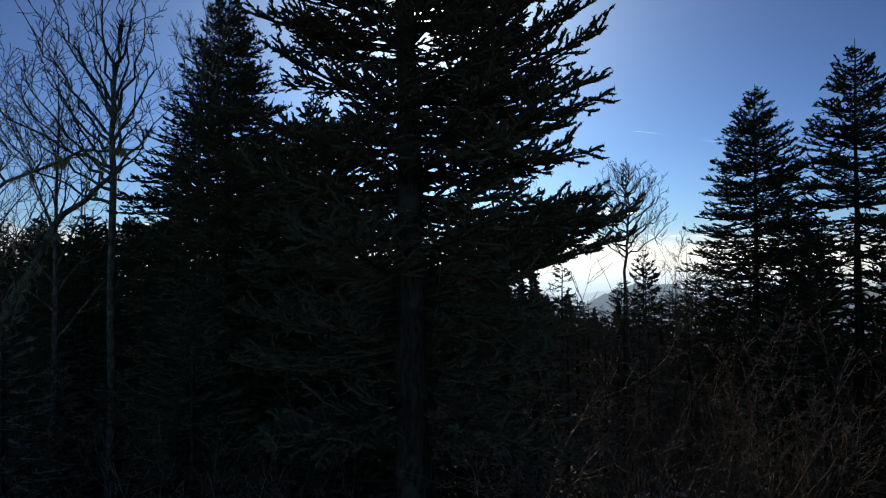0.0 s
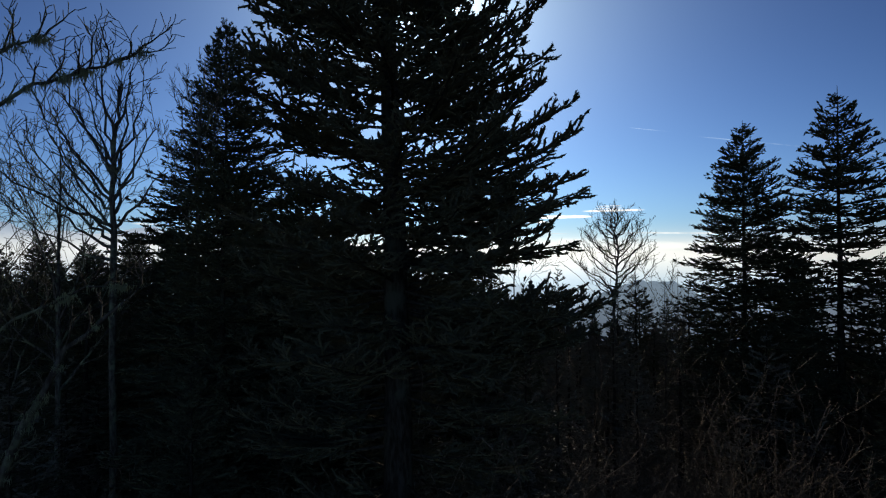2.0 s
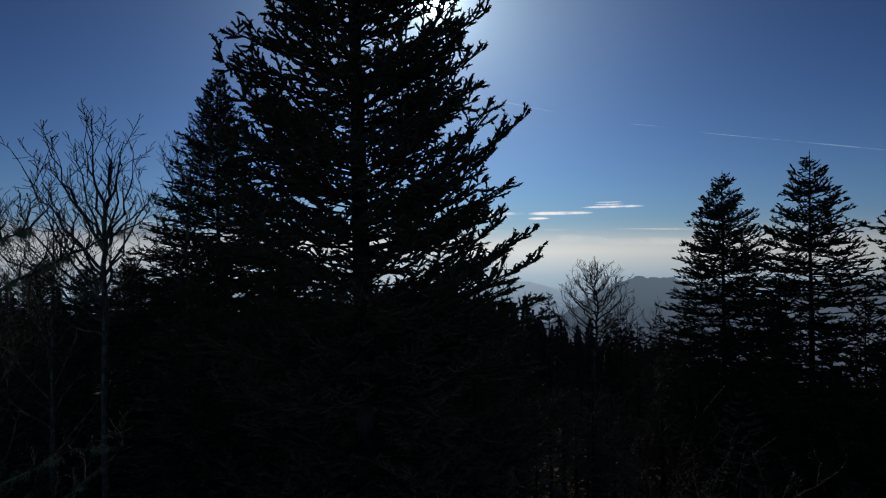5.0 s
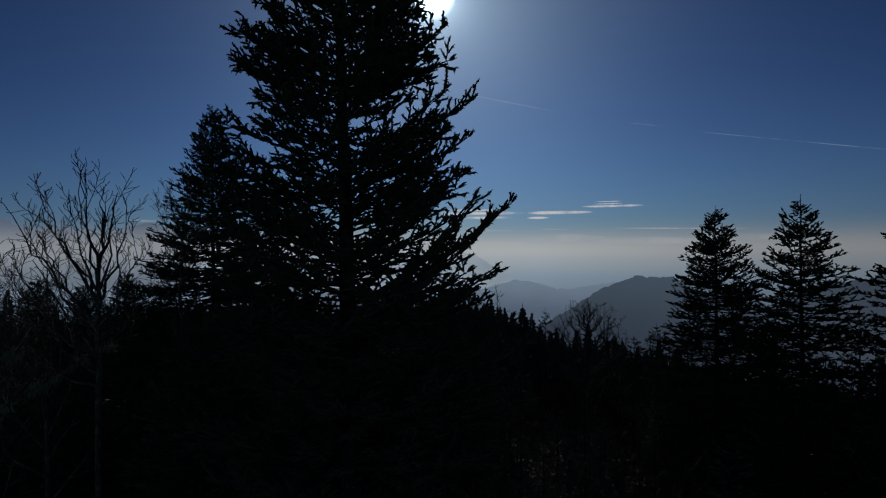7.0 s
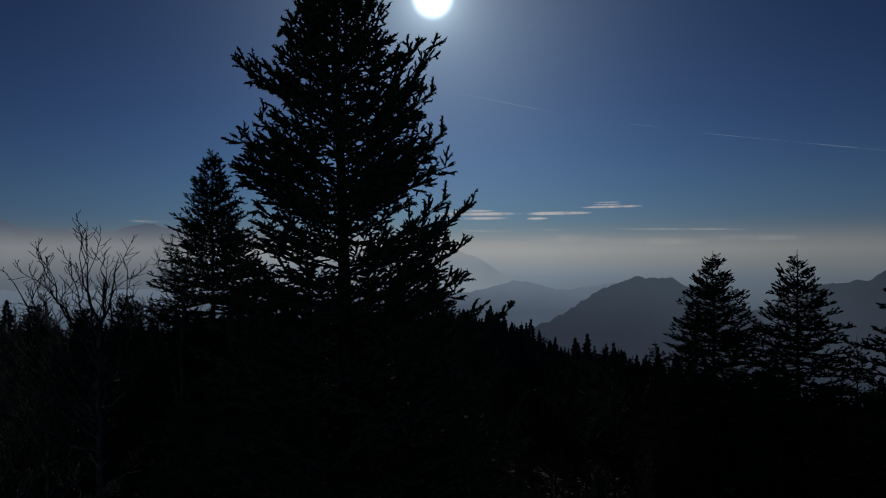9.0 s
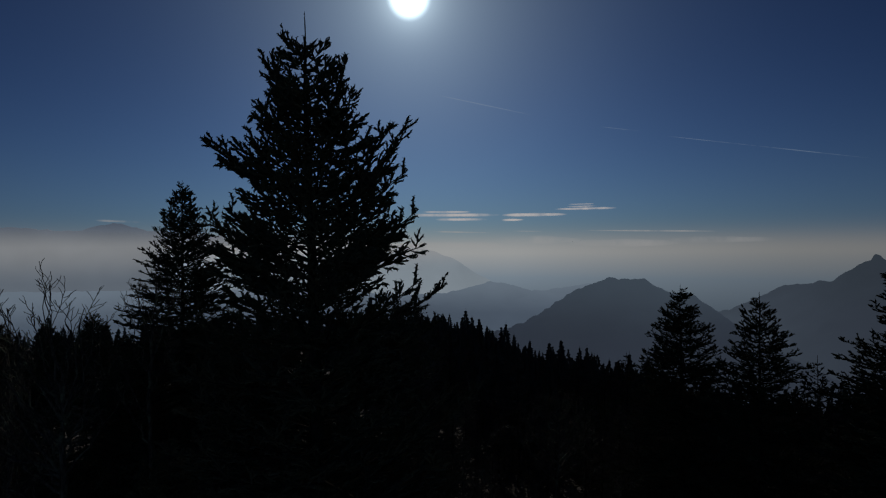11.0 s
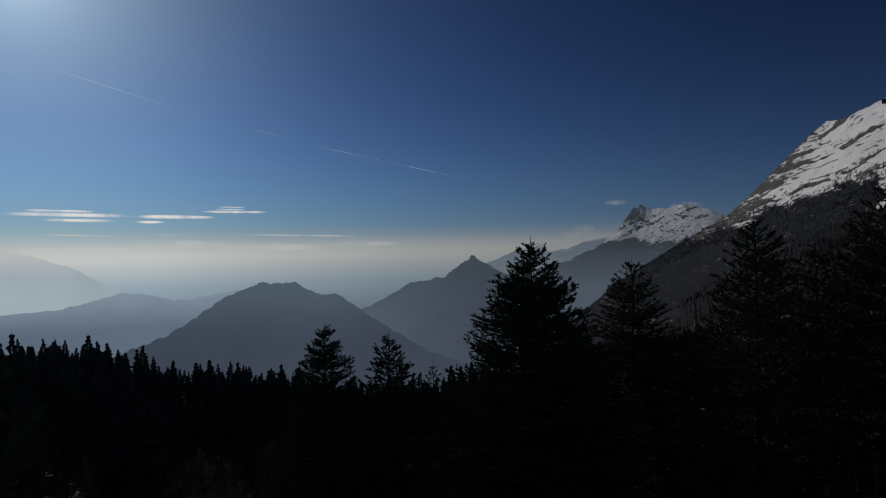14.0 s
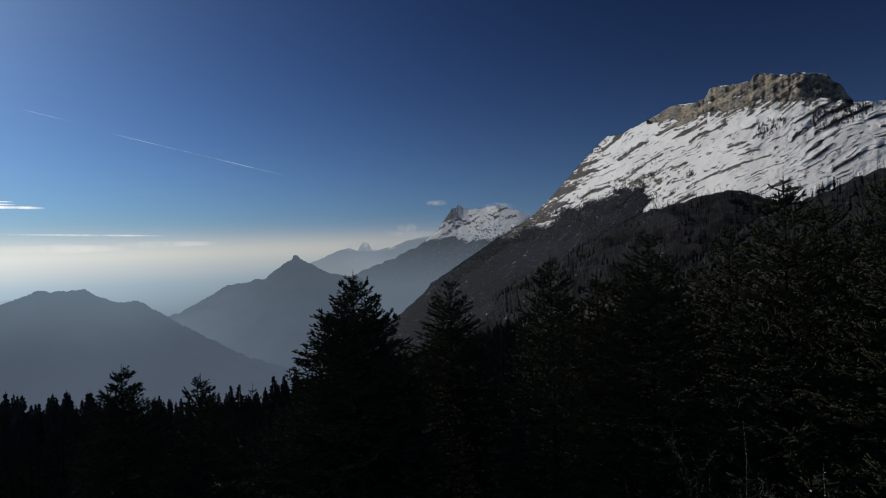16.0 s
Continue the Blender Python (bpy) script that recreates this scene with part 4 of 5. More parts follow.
def limb(s, p, d, length, radius, depth, rnd, sides, upward=0.12, wild=14, thin=0.007):
    """A leafless limb that wanders upwards and forks into ever finer twigs."""
    n_ = 4 + depth
    pts, radii = [p.copy()], [radius]
    q = d.normalized()
    for i in range(n_):
        q = (q + Vector((rnd.gauss(0, 1), rnd.gauss(0, 1), rnd.gauss(0, 1))) * (wild / 100) + Vector((0, 0, upward))).normalized()
        p = p + q * (length / n_)
        pts.append(p)
        radii.append(max(thin, radius * (1 - 0.75 * (i + 1) / n_)))
        if depth > 0 and i >= 1:
            for k in range(rnd.choice((1, 1, 2)) if depth > 1 else rnd.choice((1, 2))):
                side = turn(q, q.orthogonal(), rnd.uniform(32, 62))
                side = turn(side, q, rnd.uniform(0, 360))
                limb(s, p, side, length * rnd.uniform(0.36, 0.6) * (1 - 0.4 * i / n_), radii[-1] * 0.6, depth - 1, rnd, max(3, sides - 1), upward, wild, thin)
    s.tube(pts, radii, sides, 0)


def bare_tree(label, x, y, top, spread, seed, trunk_r, limbs, depth=3, lean=(0, 0), mat=None, from_h=0.35, group="", name="bare_tree", z0=None, thin=0.008, wide=1.0, rise_by=0.09):
    rnd = random.Random(seed)
    z0 = ground_z(x, y) if z0 is None else z0
    H = top - z0
    tree = tagged(new(name), label, "tree", group)
    tree.location = (x, y, z0)
    trunk = new("trunk", trunk_mesh(H * 0.9, trunk_r, lean, seed, mat or GREY_BARK, 8))
    trunk.parent = tree
    for k in range(limbs):
        q = from_h + (0.9 - from_h) * k / max(1, limbs - 1)
        p = Vector((lean[0] * q ** 1.6, lean[1] * q ** 1.6, H * 0.8 * q))
        a = k * 2.4 + rnd.uniform(-0.5, 0.5)
        rise = rnd.uniform(0.5, 1.0) + 1.2 * q
        s = Soup()
        limb(s, p, Vector((math.cos(a) * wide, math.sin(a) * 0.8, rise)), min(spread * rnd.uniform(0.85, 1.15), H * (1 - q * 0.8) * 0.82 + 0.3), trunk_r * 0.55 * (1.15 - q), depth, rnd, 5, rise_by, 17, thin)
        ob = new("limb", s.mesh("limb", (mat or GREY_BARK,)))
        ob.parent = tree
    return tree


def spreading_tree(label, x, y, trunk, trunk_r, limbs, seed, twig=1.2, thin=0.011, fork=2, some=(1, 2, 2)):
    """A leafless tree: a trunk along given points, limbs each from a height on it to a point beside it, twigs all along them."""
    rnd = random.Random(seed)
    z0 = ground_z(x, y)
    tree = tagged(new("bare_tree"), label, "tree")
    tree.location = (x, y, z0)
    way = [Vector((0, 0, -0.2))] + [Vector((dx, dy, z - z0)) for dx, dy, z in trunk]

    def along(way, r0, r1, count, wild):
        pts = []
        for k in range(count + 1):
            f = k / count * (len(way) - 1)
            a = min(int(f), len(way) - 2)
            p = way[a].lerp(way[a + 1], f - a)
            pts.append(p + Vector((rnd.gauss(0, wild), rnd.gauss(0, wild), rnd.gauss(0, wild))) if 0 < k else p)
        return pts, [r0 + (r1 - r0) * (k / count) ** 0.8 for k in range(count + 1)]

    def twigs(s, pts, radii, first, length):
        for k in range(max(1, int(first * len(pts))), len(pts)):
            d = (pts[k] - pts[k - 1]).normalized()
            for c in range(rnd.choice(some)):
                side = turn(turn(d, d.orthogonal(), rnd.uniform(20, 50)), d, rnd.uniform(0, 360))
                side.z += 0.5
                limb(s, pts[k], side, length * rnd.uniform(0.5, 1.15), max(thin * 1.3, radii[k] * 0.4), fork, rnd, 4, 0.13, 20, thin)

    s = Soup()
    pts, radii = along(way, trunk_r, 0.02, 16, 0.035)
    s.tube(pts, radii, 8, 0)
    twigs(s, pts, radii, 0.75, twig * 0.8)
    ob = new("trunk", s.mesh("trunk", (GREY_BARK,)))
    ob.parent = tree
    for z, dx, z_end in limbs:
        hs = [p.z for p in pts]
        p = Vector((float(np.interp(z - z0, hs, [q.x for q in pts])), float(np.interp(z - z0, hs, [q.y for q in pts])), z - z0))
        q = Vector((dx, rnd.uniform(-0.8, 0.8) * abs(dx) * 0.7, z_end - z0))
        mid = p.lerp(q, 0.5) + Vector((0, 0, -0.09 * (q - p).length))
        s = Soup()
        count = max(6, int((q - p).length / 0.34))
        lp, lr = along([p, p.lerp(mid, 0.55) + Vector((0, 0, 0.02)), mid.lerp(q, 0.4), q], trunk_r * 0.48, 0.012, count, 0.05)
        s.tube(lp, lr, 6, 0)
        twigs(s, lp, lr, 0.22, twig)
        ob = new("limb", s.mesh("limb", (GREY_BARK,)))
        ob.parent = tree
    return tree


spreading_tree("gnarled leafless oak with long arching grey limbs", -9.75, 16.0, [(0.05, 0, 8.0), (0.0, 0, 10.0), (0.08, 0, 11.6), (0.18, 0, 12.4), (0.2, 0, 13.3)], 0.125,
               [(8.0, -3.5, 10.4), (8.4, -2.9, 11.5), (9.0, -3.3, 12.3), (9.6, -2.2, 12.9), (10.2, -1.6, 13.5), (10.8, -0.8, 13.7), (11.2, 0.6, 13.7), (10.2, 1.0, 12.9), (9.4, 1.35, 11.6), (8.6, 1.3, 10.4), (11.4, -0.4, 13.9), (7.6, -2.5, 9.0), (8.7, -3.9, 11.0), (9.3, -2.7, 12.5), (10.0, -1.2, 13.2), (9.8, 0.7, 13.2), (8.2, -3.2, 10.9), (10.6, -1.9, 13.2), (9.0, 1.0, 11.2), (8.6, -1.8, 11.6)], 21, 1.15, 0.0105, 1, (0, 1, 1))
spreading_tree("thin upright leafless tree against the conifers", -8.35, 18.6, [(0.0, 0, 10.0), (0.1, 0, 12.4), (0.25, 0, 14.3)], 0.09,
               [(9.5, -0.9, 11.6), (10.2, 0.8, 12.0), (11.0, -0.7, 13.2), (11.5, 0.6, 13.5), (12.2, -0.4, 14.0), (8.6, -1.3, 10.2)], 23, 0.9, 0.008, 1)
beech_limbs = []
for k in range(26):
    q = k / 25
    side = 1 if k % 2 else -1
    beech_limbs.append((6.0 + 2.9 * q, side * (1.75 * (1 - q) ** 0.7 + 0.12) * (0.6 + 0.5 * ((k * 7) % 10) / 10), 7.0 + 2.4 * q ** 0.8 + 0.3 * ((k * 3) % 7) / 7 * (1 - q)))
spreading_tree("small leafless beech with a rounded fan of twigs", 6.95, 20.7, [(0.0, 0, 6.0), (0.05, 0, 7.6), (0.1, 0, 9.3)], 0.08, beech_limbs, 24, 0.5, 0.0065, 1)
bare_tree("leafless ash with a spreading fan of limbs", -12.0, 16.9, 13.2, 3.6, 22, 0.13, 14, depth=2, from_h=0.4, thin=0.009, wide=1.2)
bare_tree("leafless tree with fine upright twigs", -14.5, 17.5, 12.4, 3.6, 27, 0.12, 14, depth=2, from_h=0.35, thin=0.009, wide=1.1)
bare_tree("thin leafless tree in the wood", 3.2, 22.0, 10.0, 2.4, 25, 0.08, 8, depth=2, from_h=0.4)
bare_tree("thin leafless tree in the wood", -2.6, 21.0, 9.6, 2.6, 26, 0.08, 8, depth=2, from_h=0.4)
bare_tree("thin leafless tree in the wood", 9.8, 23.0, 7.6, 2.4, 28, 0.07, 8, depth=2, from_h=0.35)
bare_tree("thin leafless tree in the wood", 12.5, 28.0, 8.2, 2.6, 29, 0.08, 8, depth=2, from_h=0.35)
bare_tree("leafless birch beside the dark spruces", 17.6, 0.6, 13.6, 3.0, 30, 0.07, 10, depth=2, from_h=0.35)

for x, y, top, r0, seed_, label in [(17.0, -0.3, 15.6, 0.05, 33, "slender birch with pale bark before the spruces"), (16.8, -1.9, 14.8, 0.06, 34, "leafless birch with pale thin stems")]:
    bare_tree(label, x, y, top, 1.3, seed_, r0, 16, depth=2, from_h=0.4, mat=PALE_BARK, thin=0.007)
for k in range(7):
    bare_tree("pale leafless willow stem in a thicket", 16.6 + 0.45 * math.cos(k * 0.9), 1.6 + 0.45 * math.sin(k * 0.9), 12.9 + 0.35 * (k % 4), 1.5, 60 + k, 0.028, 12, depth=2, lean=(0.5 * math.cos(k * 0.9), 0.5 * math.sin(k * 0.9)), from_h=0.6, group="willow thicket", mat=TWIG, thin=0.006)

# far-off bare trees, the nearest one hung with lichen
tree = tagged(new("lichen_tree"), "old leaning tree with lichen-hung grey limbs", "tree")
LX, LY = -6.4, 6.4
tree.location = (LX, LY, 0.0)
rnd = random.Random(5)
for part_name, way in (("trunk", [(0, 0, 0), (0.4, 0, 2.6), (0.9, 0.1, 4.6), (1.3, 0.1, 5.6), (1.75, 0.2, 6.5), (2.5, 0.2, 7.1)]),
                       ("limb", [(0.2, 0, 1.8), (-0.3, 0.1, 4.5), (0.3, 0.1, 6.3), (1.2, 0.1, 6.9), (2.0, 0.2, 7.3), (2.7, 0.3, 7.35)]),
                       ("limb", [(-0.2, 0, 4.4), (-0.4, -0.2, 7.4), (0.8, -0.5, 9.1), (1.78, -0.41, 9.75), (2.1, -0.09, 10.0), (2.45, 0.15, 10.25), (2.72, 0.32, 10.43)]),
                       ("limb", [(-0.35, -0.1, 6.9), (0.2, -0.3, 9.2), (1.0, -0.35, 10.05), (1.5, -0.3, 10.28), (1.8, -0.25, 10.42)])):
    s = Soup()
    pts = []
    for a, b in zip(way, way[1:]):
        for k in range(3):
            p = Vector(a).lerp(Vector(b), k / 3)
            pts.append(p + Vector((rnd.uniform(-1, 1), rnd.uniform(-1, 1), rnd.uniform(-1, 1))) * 0.03)
    pts.append(Vector(way[-1]))
    r0 = 0.09 if part_name == "trunk" else 0.036
    s.tube(pts, [r0 * (1 - 0.8 * i / len(pts)) for i in range(len(pts))], 7, 0)
    for i in range(len(pts) // 3, len(pts)):
        d = (pts[i] - pts[i - 1]).normalized()
        side = turn(turn(d, d.orthogonal(), rnd.uniform(35, 65)), d, rnd.uniform(0, 360))
        side.z = abs(side.z) + 0.25
        limb(s, pts[i], side.normalized(), rnd.uniform(0.25, 0.7), 0.015, 1, rnd, 4, 0.14, 22, 0.006)
    ob = new(part_name, s.mesh(part_name, (GREY_BARK,)))
    ob.parent = tree
    hang = Soup()
    for i in range(len(pts) // 3, len(pts)):
        for k in range(4):
            p = pts[i].lerp(pts[i - 1], rnd.random())
            big = rnd.random() < 0.16
            heavy = rnd.uniform(0.5, 1.2)
            for j in range(90 if big else 6):
                q = p + Vector((rnd.gauss(0, 0.045), rnd.gauss(0, 0.045), rnd.gauss(0, 0.03))) * (heavy if big else 0.5)
                fall = Vector((rnd.uniform(-0.04, 0.04), rnd.uniform(-0.04, 0.04), rnd.uniform(-0.13, 0.02))) * heavy
                hang.tri(q, q + Vector((0.009, 0.006, 0.004)), q + fall)
    tuft = new("lichen", hang.mesh("lichen", (LICHEN,)))
    tuft.parent = ob
    tagged(tuft, "pale green hanging beard lichen", kind="stuff")


def shrub_mesh(seed, height, stems):
    rnd = random.Random(seed)
    s = Soup()
    for k in range(stems):
        a = rnd.uniform(0, 6.28)
        d = Vector((math.cos(a) * 0.45, math.sin(a) * 0.45, 1))
        limb(s, Vector((math.cos(a), math.sin(a), 0)) * 0.15, d, height * rnd.uniform(0.6, 1.0), 0.02, 2 if k < 2 else 1, rnd, 3, 0.06, 16, 0.006)
    return s.mesh("bare_shrub", (TWIG,))


SHRUBS = [shrub_mesh(900 + i, h, k) for i, (h, k) in enumerate([(3.2, 4), (4.2, 3), (2.4, 5), (5.0, 3)])]
rnd = random.Random(77)
placed = 0
while placed < 210:
    az, r = rnd.uniform(-42, 98), 7 + 40 * rnd.random() ** 1.5
    x, y = r * math.sin(radians(az)), r * math.cos(radians(az))
    if math.hypot(x - FIR_X, y - FIR_Y) < 1.0:
        continue
    k, spin = rnd.uniform(0.7, 1.15), rnd.uniform(0, 6.28)
    placed += 1
    if 4.0 < x < 9.5 and 4 < y < 12:
        continue
    ob = tagged(new("bare_shrub", SHRUBS[placed % 4]), "leafless brown shrub with fine twigs", "shrub", "undergrowth shrubs")
    ob.matrix_world = Matrix.Translation((x, y, ground_z(x, y) - 0.08)) @ Matrix.Rotation(spin, 4, "Z") @ Matrix.Diagonal((k, k, k, 1))

# pale bare thicket in the gap beside the old fir
rnd = random.Random(83)
for k in range(26):
    a, r = rnd.uniform(0, 6.28), 2.7 * math.sqrt(rnd.random())
    x, y = 7.0 + r * math.cos(a), 15.2 + 0.8 * r * math.sin(a)
    ob = tagged(new("bare_shrub", SHRUBS[k % 4]), "pale leafless shrub in a thicket beside the old fir", "shrub", "thicket shrubs")
    grow = rnd.uniform(0.95, 1.5)
    ob.matrix_world = Matrix.Translation((x, y, ground_z(x, y) - 0.08)) @ Matrix.Rotation(rnd.uniform(0, 6.28), 4, "Z") @ Matrix.Diagonal((grow, grow, grow, 1))

# ---- the wood on the slope below ----
SKY_AZ = [-60, -40, -20, 0, 2.7, 6.9, 12.6, 18, 25, 35, 45, 60, 75, 100]
SKY_EL = [-7, -7, -7, -6.3, -6.0, -7.4, -9.0, -10.2, -11.8, -13, -12, -9, -6, -4]


def roof_z(x, y):
    """The height up to which the wood stands, falling away with the slope."""
    az, r = math.degrees(math.atan2(x, y)), math.hypot(x, y)
    return 14.5 + r * math.tan(radians(float(np.interp(az, SKY_AZ, SKY_EL))))


def small_conifer_soup(seed, height, radius, tiers, rays):
    rnd = random.Random(seed)
    s = Soup()
    for i in range(tiers):
        q = i / tiers
        h = height * (0.12 + 0.86 * q)
        R = radius * (1 - q) ** 0.9 + 0.008 * height
        for k in range(rays):
            a = rnd.uniform(0, 6.28)
            L = R * rnd.uniform(0.6, 1.1)
            o = Vector((math.cos(a), math.sin(a), 0))
            w = Vector((-o.y, o.x, 0)) * (0.1 * L + 0.02 * height / tiers)
            gap = height / tiers
            z_out = h + L * (-0.55 + 0.6 * q) + rnd.uniform(-0.3, 0.3) * gap
            c = Vector((0, 0, h + 0.5 * gap))
            e = o * L + Vector((0, 0, z_out))
            under = Vector((0, 0, h - 1.1 * gap)) + o * (0.25 * L)
            s.tri(c, e, under)
            s.tri(c.lerp(e, 0.35) + w, e, under - w)
    s.tri(Vector((0.01 * height, 0, height * 0.85)), Vector((-0.01 * height, 0, height * 0.85)), Vector((0, 0, height * 1.02)))
    return s


FORMS = []
for i in range(4):
    FORMS.append(conifer("far_conifer", "dark conifer in the wood on the slope", 0, 0, 12.0, cone_reach(12.0, 1.5, 2.2 + 0.2 * i, 0.9, 0.1), 0.8, SPARSE, 620 + i,
                         trunk_r=0.15, step=0.95, each=4, group="slope conifers", z0=0.0, joined=True, tilt=(-16, 30)))
rnd = random.Random(31)
placed, tries, formed = 0, 0, 0
mass = Soup()
while placed < 560 and tries < 12000:
    tries += 1
    az, r = rnd.uniform(-42, 98), 38 + 170 * rnd.random() ** 1.2
    x, y = r * math.sin(radians(az)), r * math.cos(radians(az))
    gz = ground_z(x, y)
    H = min(rnd.uniform(9, 15), roof_z(x, y) - gz - rnd.uniform(-0.5, 3.4))
    if H < 5:
        continue
    k = H / 12
    m = pose(x, y, gz - 0.1, 0, 0, rnd.uniform(0, 360)) @ Matrix.Diagonal((k, k, k, 1))
    if rnd.random() < 0.3:
        ob = tagged(new("bare_tree", SHRUBS[placed % 4]), "leafless brown tree among the slope's conifers", "tree", "slope bare trees")
        ob.matrix_world = pose(x, y, gz - 0.1, 0, 0, placed * 40) @ Matrix.Diagonal((1.7 * k, 1.7 * k, 1.6 * k, 1))
    elif r < 54:
        tree = FORMS[formed] if formed < 4 else copy_thing(FORMS[formed % 4], Matrix.Identity(4))
        tree.matrix_world = m
        formed += 1
    else:
        form = small_conifer_soup(600 + placed % 6, 1.0, 0.225 + 0.016 * (placed % 5), 24, 11)
        base = len(mass.v)
        c_, s_ = math.cos(placed), math.sin(placed)
        mass.v += [(x + (p[0] * c_ - p[1] * s_) * H, y + (p[0] * s_ + p[1] * c_) * H, gz - 0.1 + p[2] * H) for p in form.v]
        mass.f += [(f[0] + base, f[1] + base, f[2] + base) for f in form.f]
        mass.m += form.m
    placed += 1


tagged(new("slope_wood", mass.mesh("slope_wood", (FAR_NEEDLE,))), "dark conifer wood covering the slope below", "wood", kind="stuff")
for i, (x, y, top) in enumerate([(-6.5, 33, 8.4), (-3.5, 36, 8.6), (-9.0, 31, 8.4), (-1.0, 34, 8.2), (-12.0, 34, 8.8), (1.5, 38, 8.0), (-17.0, 29.5, 8.4), (-19.5, 31.5, 8.6), (-15.0, 36, 8.2),
                                 (15.5, 33.5, 6.0), (18.0, 32, 6.2), (20.5, 31, 6.0), (23.0, 30, 6.2), (13.0, 35, 5.8), (25.5, 29, 6.2), (27.5, 32, 5.8), (-7.6, 28, 7.4), (-5.0, 24, 7.0), (11.5, 25.5, 4.4), (13.5, 27.0, 4.5), (15.0, 24.5, 4.3), (17.0, 26.0, 4.6), (18.5, 23.5, 4.4), (20.5, 25.5, 4.6), (22.0, 22.5, 4.5), (23.5, 25.0, 4.6), (16.0, 29.0, 4.4), (19.5, 28.5, 4.5), (12.0, 30.0, 4.2), (25.5, 22.0, 4.7), (21.5, 28.0, 4.6),
                                 (16.0, 38.0, 4.0), (18.0, 40.0, 3.7), (20.5, 41.0, 3.4), (22.5, 40.0, 3.4), (25.0, 41.0, 3.0), (27.5, 40.0, 2.7), (30.0, 41.0, 2.3), (5.3, 21.5, 4.6), (6.5, 24.5, 4.3), (8.2, 23.5, 3.6), (7.2, 28.0, 3.8), (5.4, 29.0, 4.3), (9.4, 27.5, 3.2), (4.4, 25.5, 4.6)]):
    tree = copy_thing(FORMS[i % 4], Matrix.Identity(4))
    k = (top - ground_z(x, y)) / 12
    tree.matrix_world = pose(x, y, ground_z(x, y) - 0.1, 0, 0, i * 67) @ Matrix.Diagonal((1.6 * k, 1.6 * k, k, 1) if top < 5 else (1.25 * k, 1.25 * k, k, 1))

# low dark conifers filling the wood between the clearing and the slope
rnd = random.Random(57)
for count, az_range, r_range, cap in ((84, (-40, 62), (12, 42), 6.3), (34, (5, 30), (34, 66), 3.4)):
    filled, tries = 0, 0
    while filled < count and tries < 4000:
        tries += 1
        az, r = rnd.uniform(*az_range), rnd.uniform(*r_range)
        x, y = r * math.sin(radians(az)), r * math.cos(radians(az))
        gz = ground_z(x, y)
        H = min(rnd.uniform(4, 8), cap - 0.012 * r - gz - rnd.uniform(0, 1.6))
        if H < 2.6 or math.hypot(x - FIR_X, y - FIR_Y) < 2.2 or in_thicket(x, y):
            continue
        tree = copy_thing(FORMS[filled % 4], Matrix.Identity(4))
        k = H / 12
        tree.matrix_world = pose(x, y, gz - 0.1, 0, 0, rnd.uniform(0, 360)) @ Matrix.Diagonal((1.35 * k, 1.35 * k, k, 1))
        filled += 1


def snow_patch(x, y, size, seed):
    """A thin rounded leftover of old snow on the forest floor."""
    verts, faces, rings, around = [], [], 6, 26
    for i in range(rings + 1):
        q = i / rings
        for k in range(around):
            a = 2 * math.pi * k / around
            R = size * q * (1 + 0.45 * noise.noise((math.cos(a) * 1.6, math.sin(a) * 1.6, seed)))
            px_, py_ = x + R * math.cos(a), y + 0.7 * R * math.sin(a)
            verts.append((px_, py_, ground_z(px_, py_) + 0.09 * (1 - q ** 3) + 0.02 * noise.noise((px_ * 4, py_ * 4, seed)) - 0.02))
    for i in range(rings):
        for k in range(around):
            a, b = i * around + k, i * around + (k + 1) % around
            faces.append((a, b, b + around, a + around))
    ob = mesh_object("snow_patch", verts, faces, OLD_SNOW, smooth=True)
    return tagged(ob, "small patch of old snow on the forest floor", "snow", "snow patches")


OLD_SNOW, n = material("old_snow")
where = n.add("ShaderNodeTexCoord").outputs["Object"]
grain = n.noise(7, 6, where)
finish(n, n.add("ShaderNodeBsdfPrincipled", {"Base Color": n.mix(n.span(n.noise(2.5, 5, where), 0.35, 0.7), (0.7, 0.73, 0.78, 1), (0.46, 0.46, 0.45, 1)), "Roughness": 0.7, "Normal": bump(n, grain, 0.5, 0.05)}).outputs[0])
for k, (x, y, size) in enumerate([(7.2, 18.6, 0.6), (8.1, 19.2, 0.5), (6.6, 18.0, 0.35), (48.0, -2.0, 1.6), (49.0, -3.9, 1.4), (50.5, -1.3, 1.3), (47.0, -5.2, 1.2), (52.0, -3.0, 1.6)]):
    snow_patch(x, y, size, k * 3.7)


def scatter(name, label, count, az, radius, heights, where_z, mat, tiers, rays, roof=True, seed=1, slim=0.19):
    """Far conifers that nobody could count, in one mesh."""
    rnd = random.Random(seed)
    s = Soup()
    kinds = [small_conifer_soup(700 + i, 1.0, slim, tiers, rays) for i in range(5)]
    done, tries = 0, 0
    while done < count and tries < count * 12:
        tries += 1
        a, r = radians(rnd.uniform(*az)), rnd.uniform(*radius)
        x, y = r * math.sin(a), r * math.cos(a)
        z = where_z(x, y)
        if z is None:
            continue
        H = rnd.uniform(*heights)
        if roof:
            H = min(H, roof_z(x, y) - z + 11.0 * noise.noise((x / 11, y / 11, 0.3)) - rnd.uniform(-3, 7))
        if H < 3:
            continue
        k = rnd.choice(kinds)
        base = len(s.v)
        c_, s_ = math.cos(r), math.sin(r)
        s.v += [(x + (p[0] * c_ - p[1] * s_) * H, y + (p[0] * s_ + p[1] * c_) * H, z + p[2] * H) for p in k.v]
        s.f += [(f[0] + base, f[1] + base, f[2] + base) for f in k.f]
        s.m += k.m
        done += 1
    return tagged(new(name, s.mesh(name, (mat,))), label, "wood", kind="stuff")


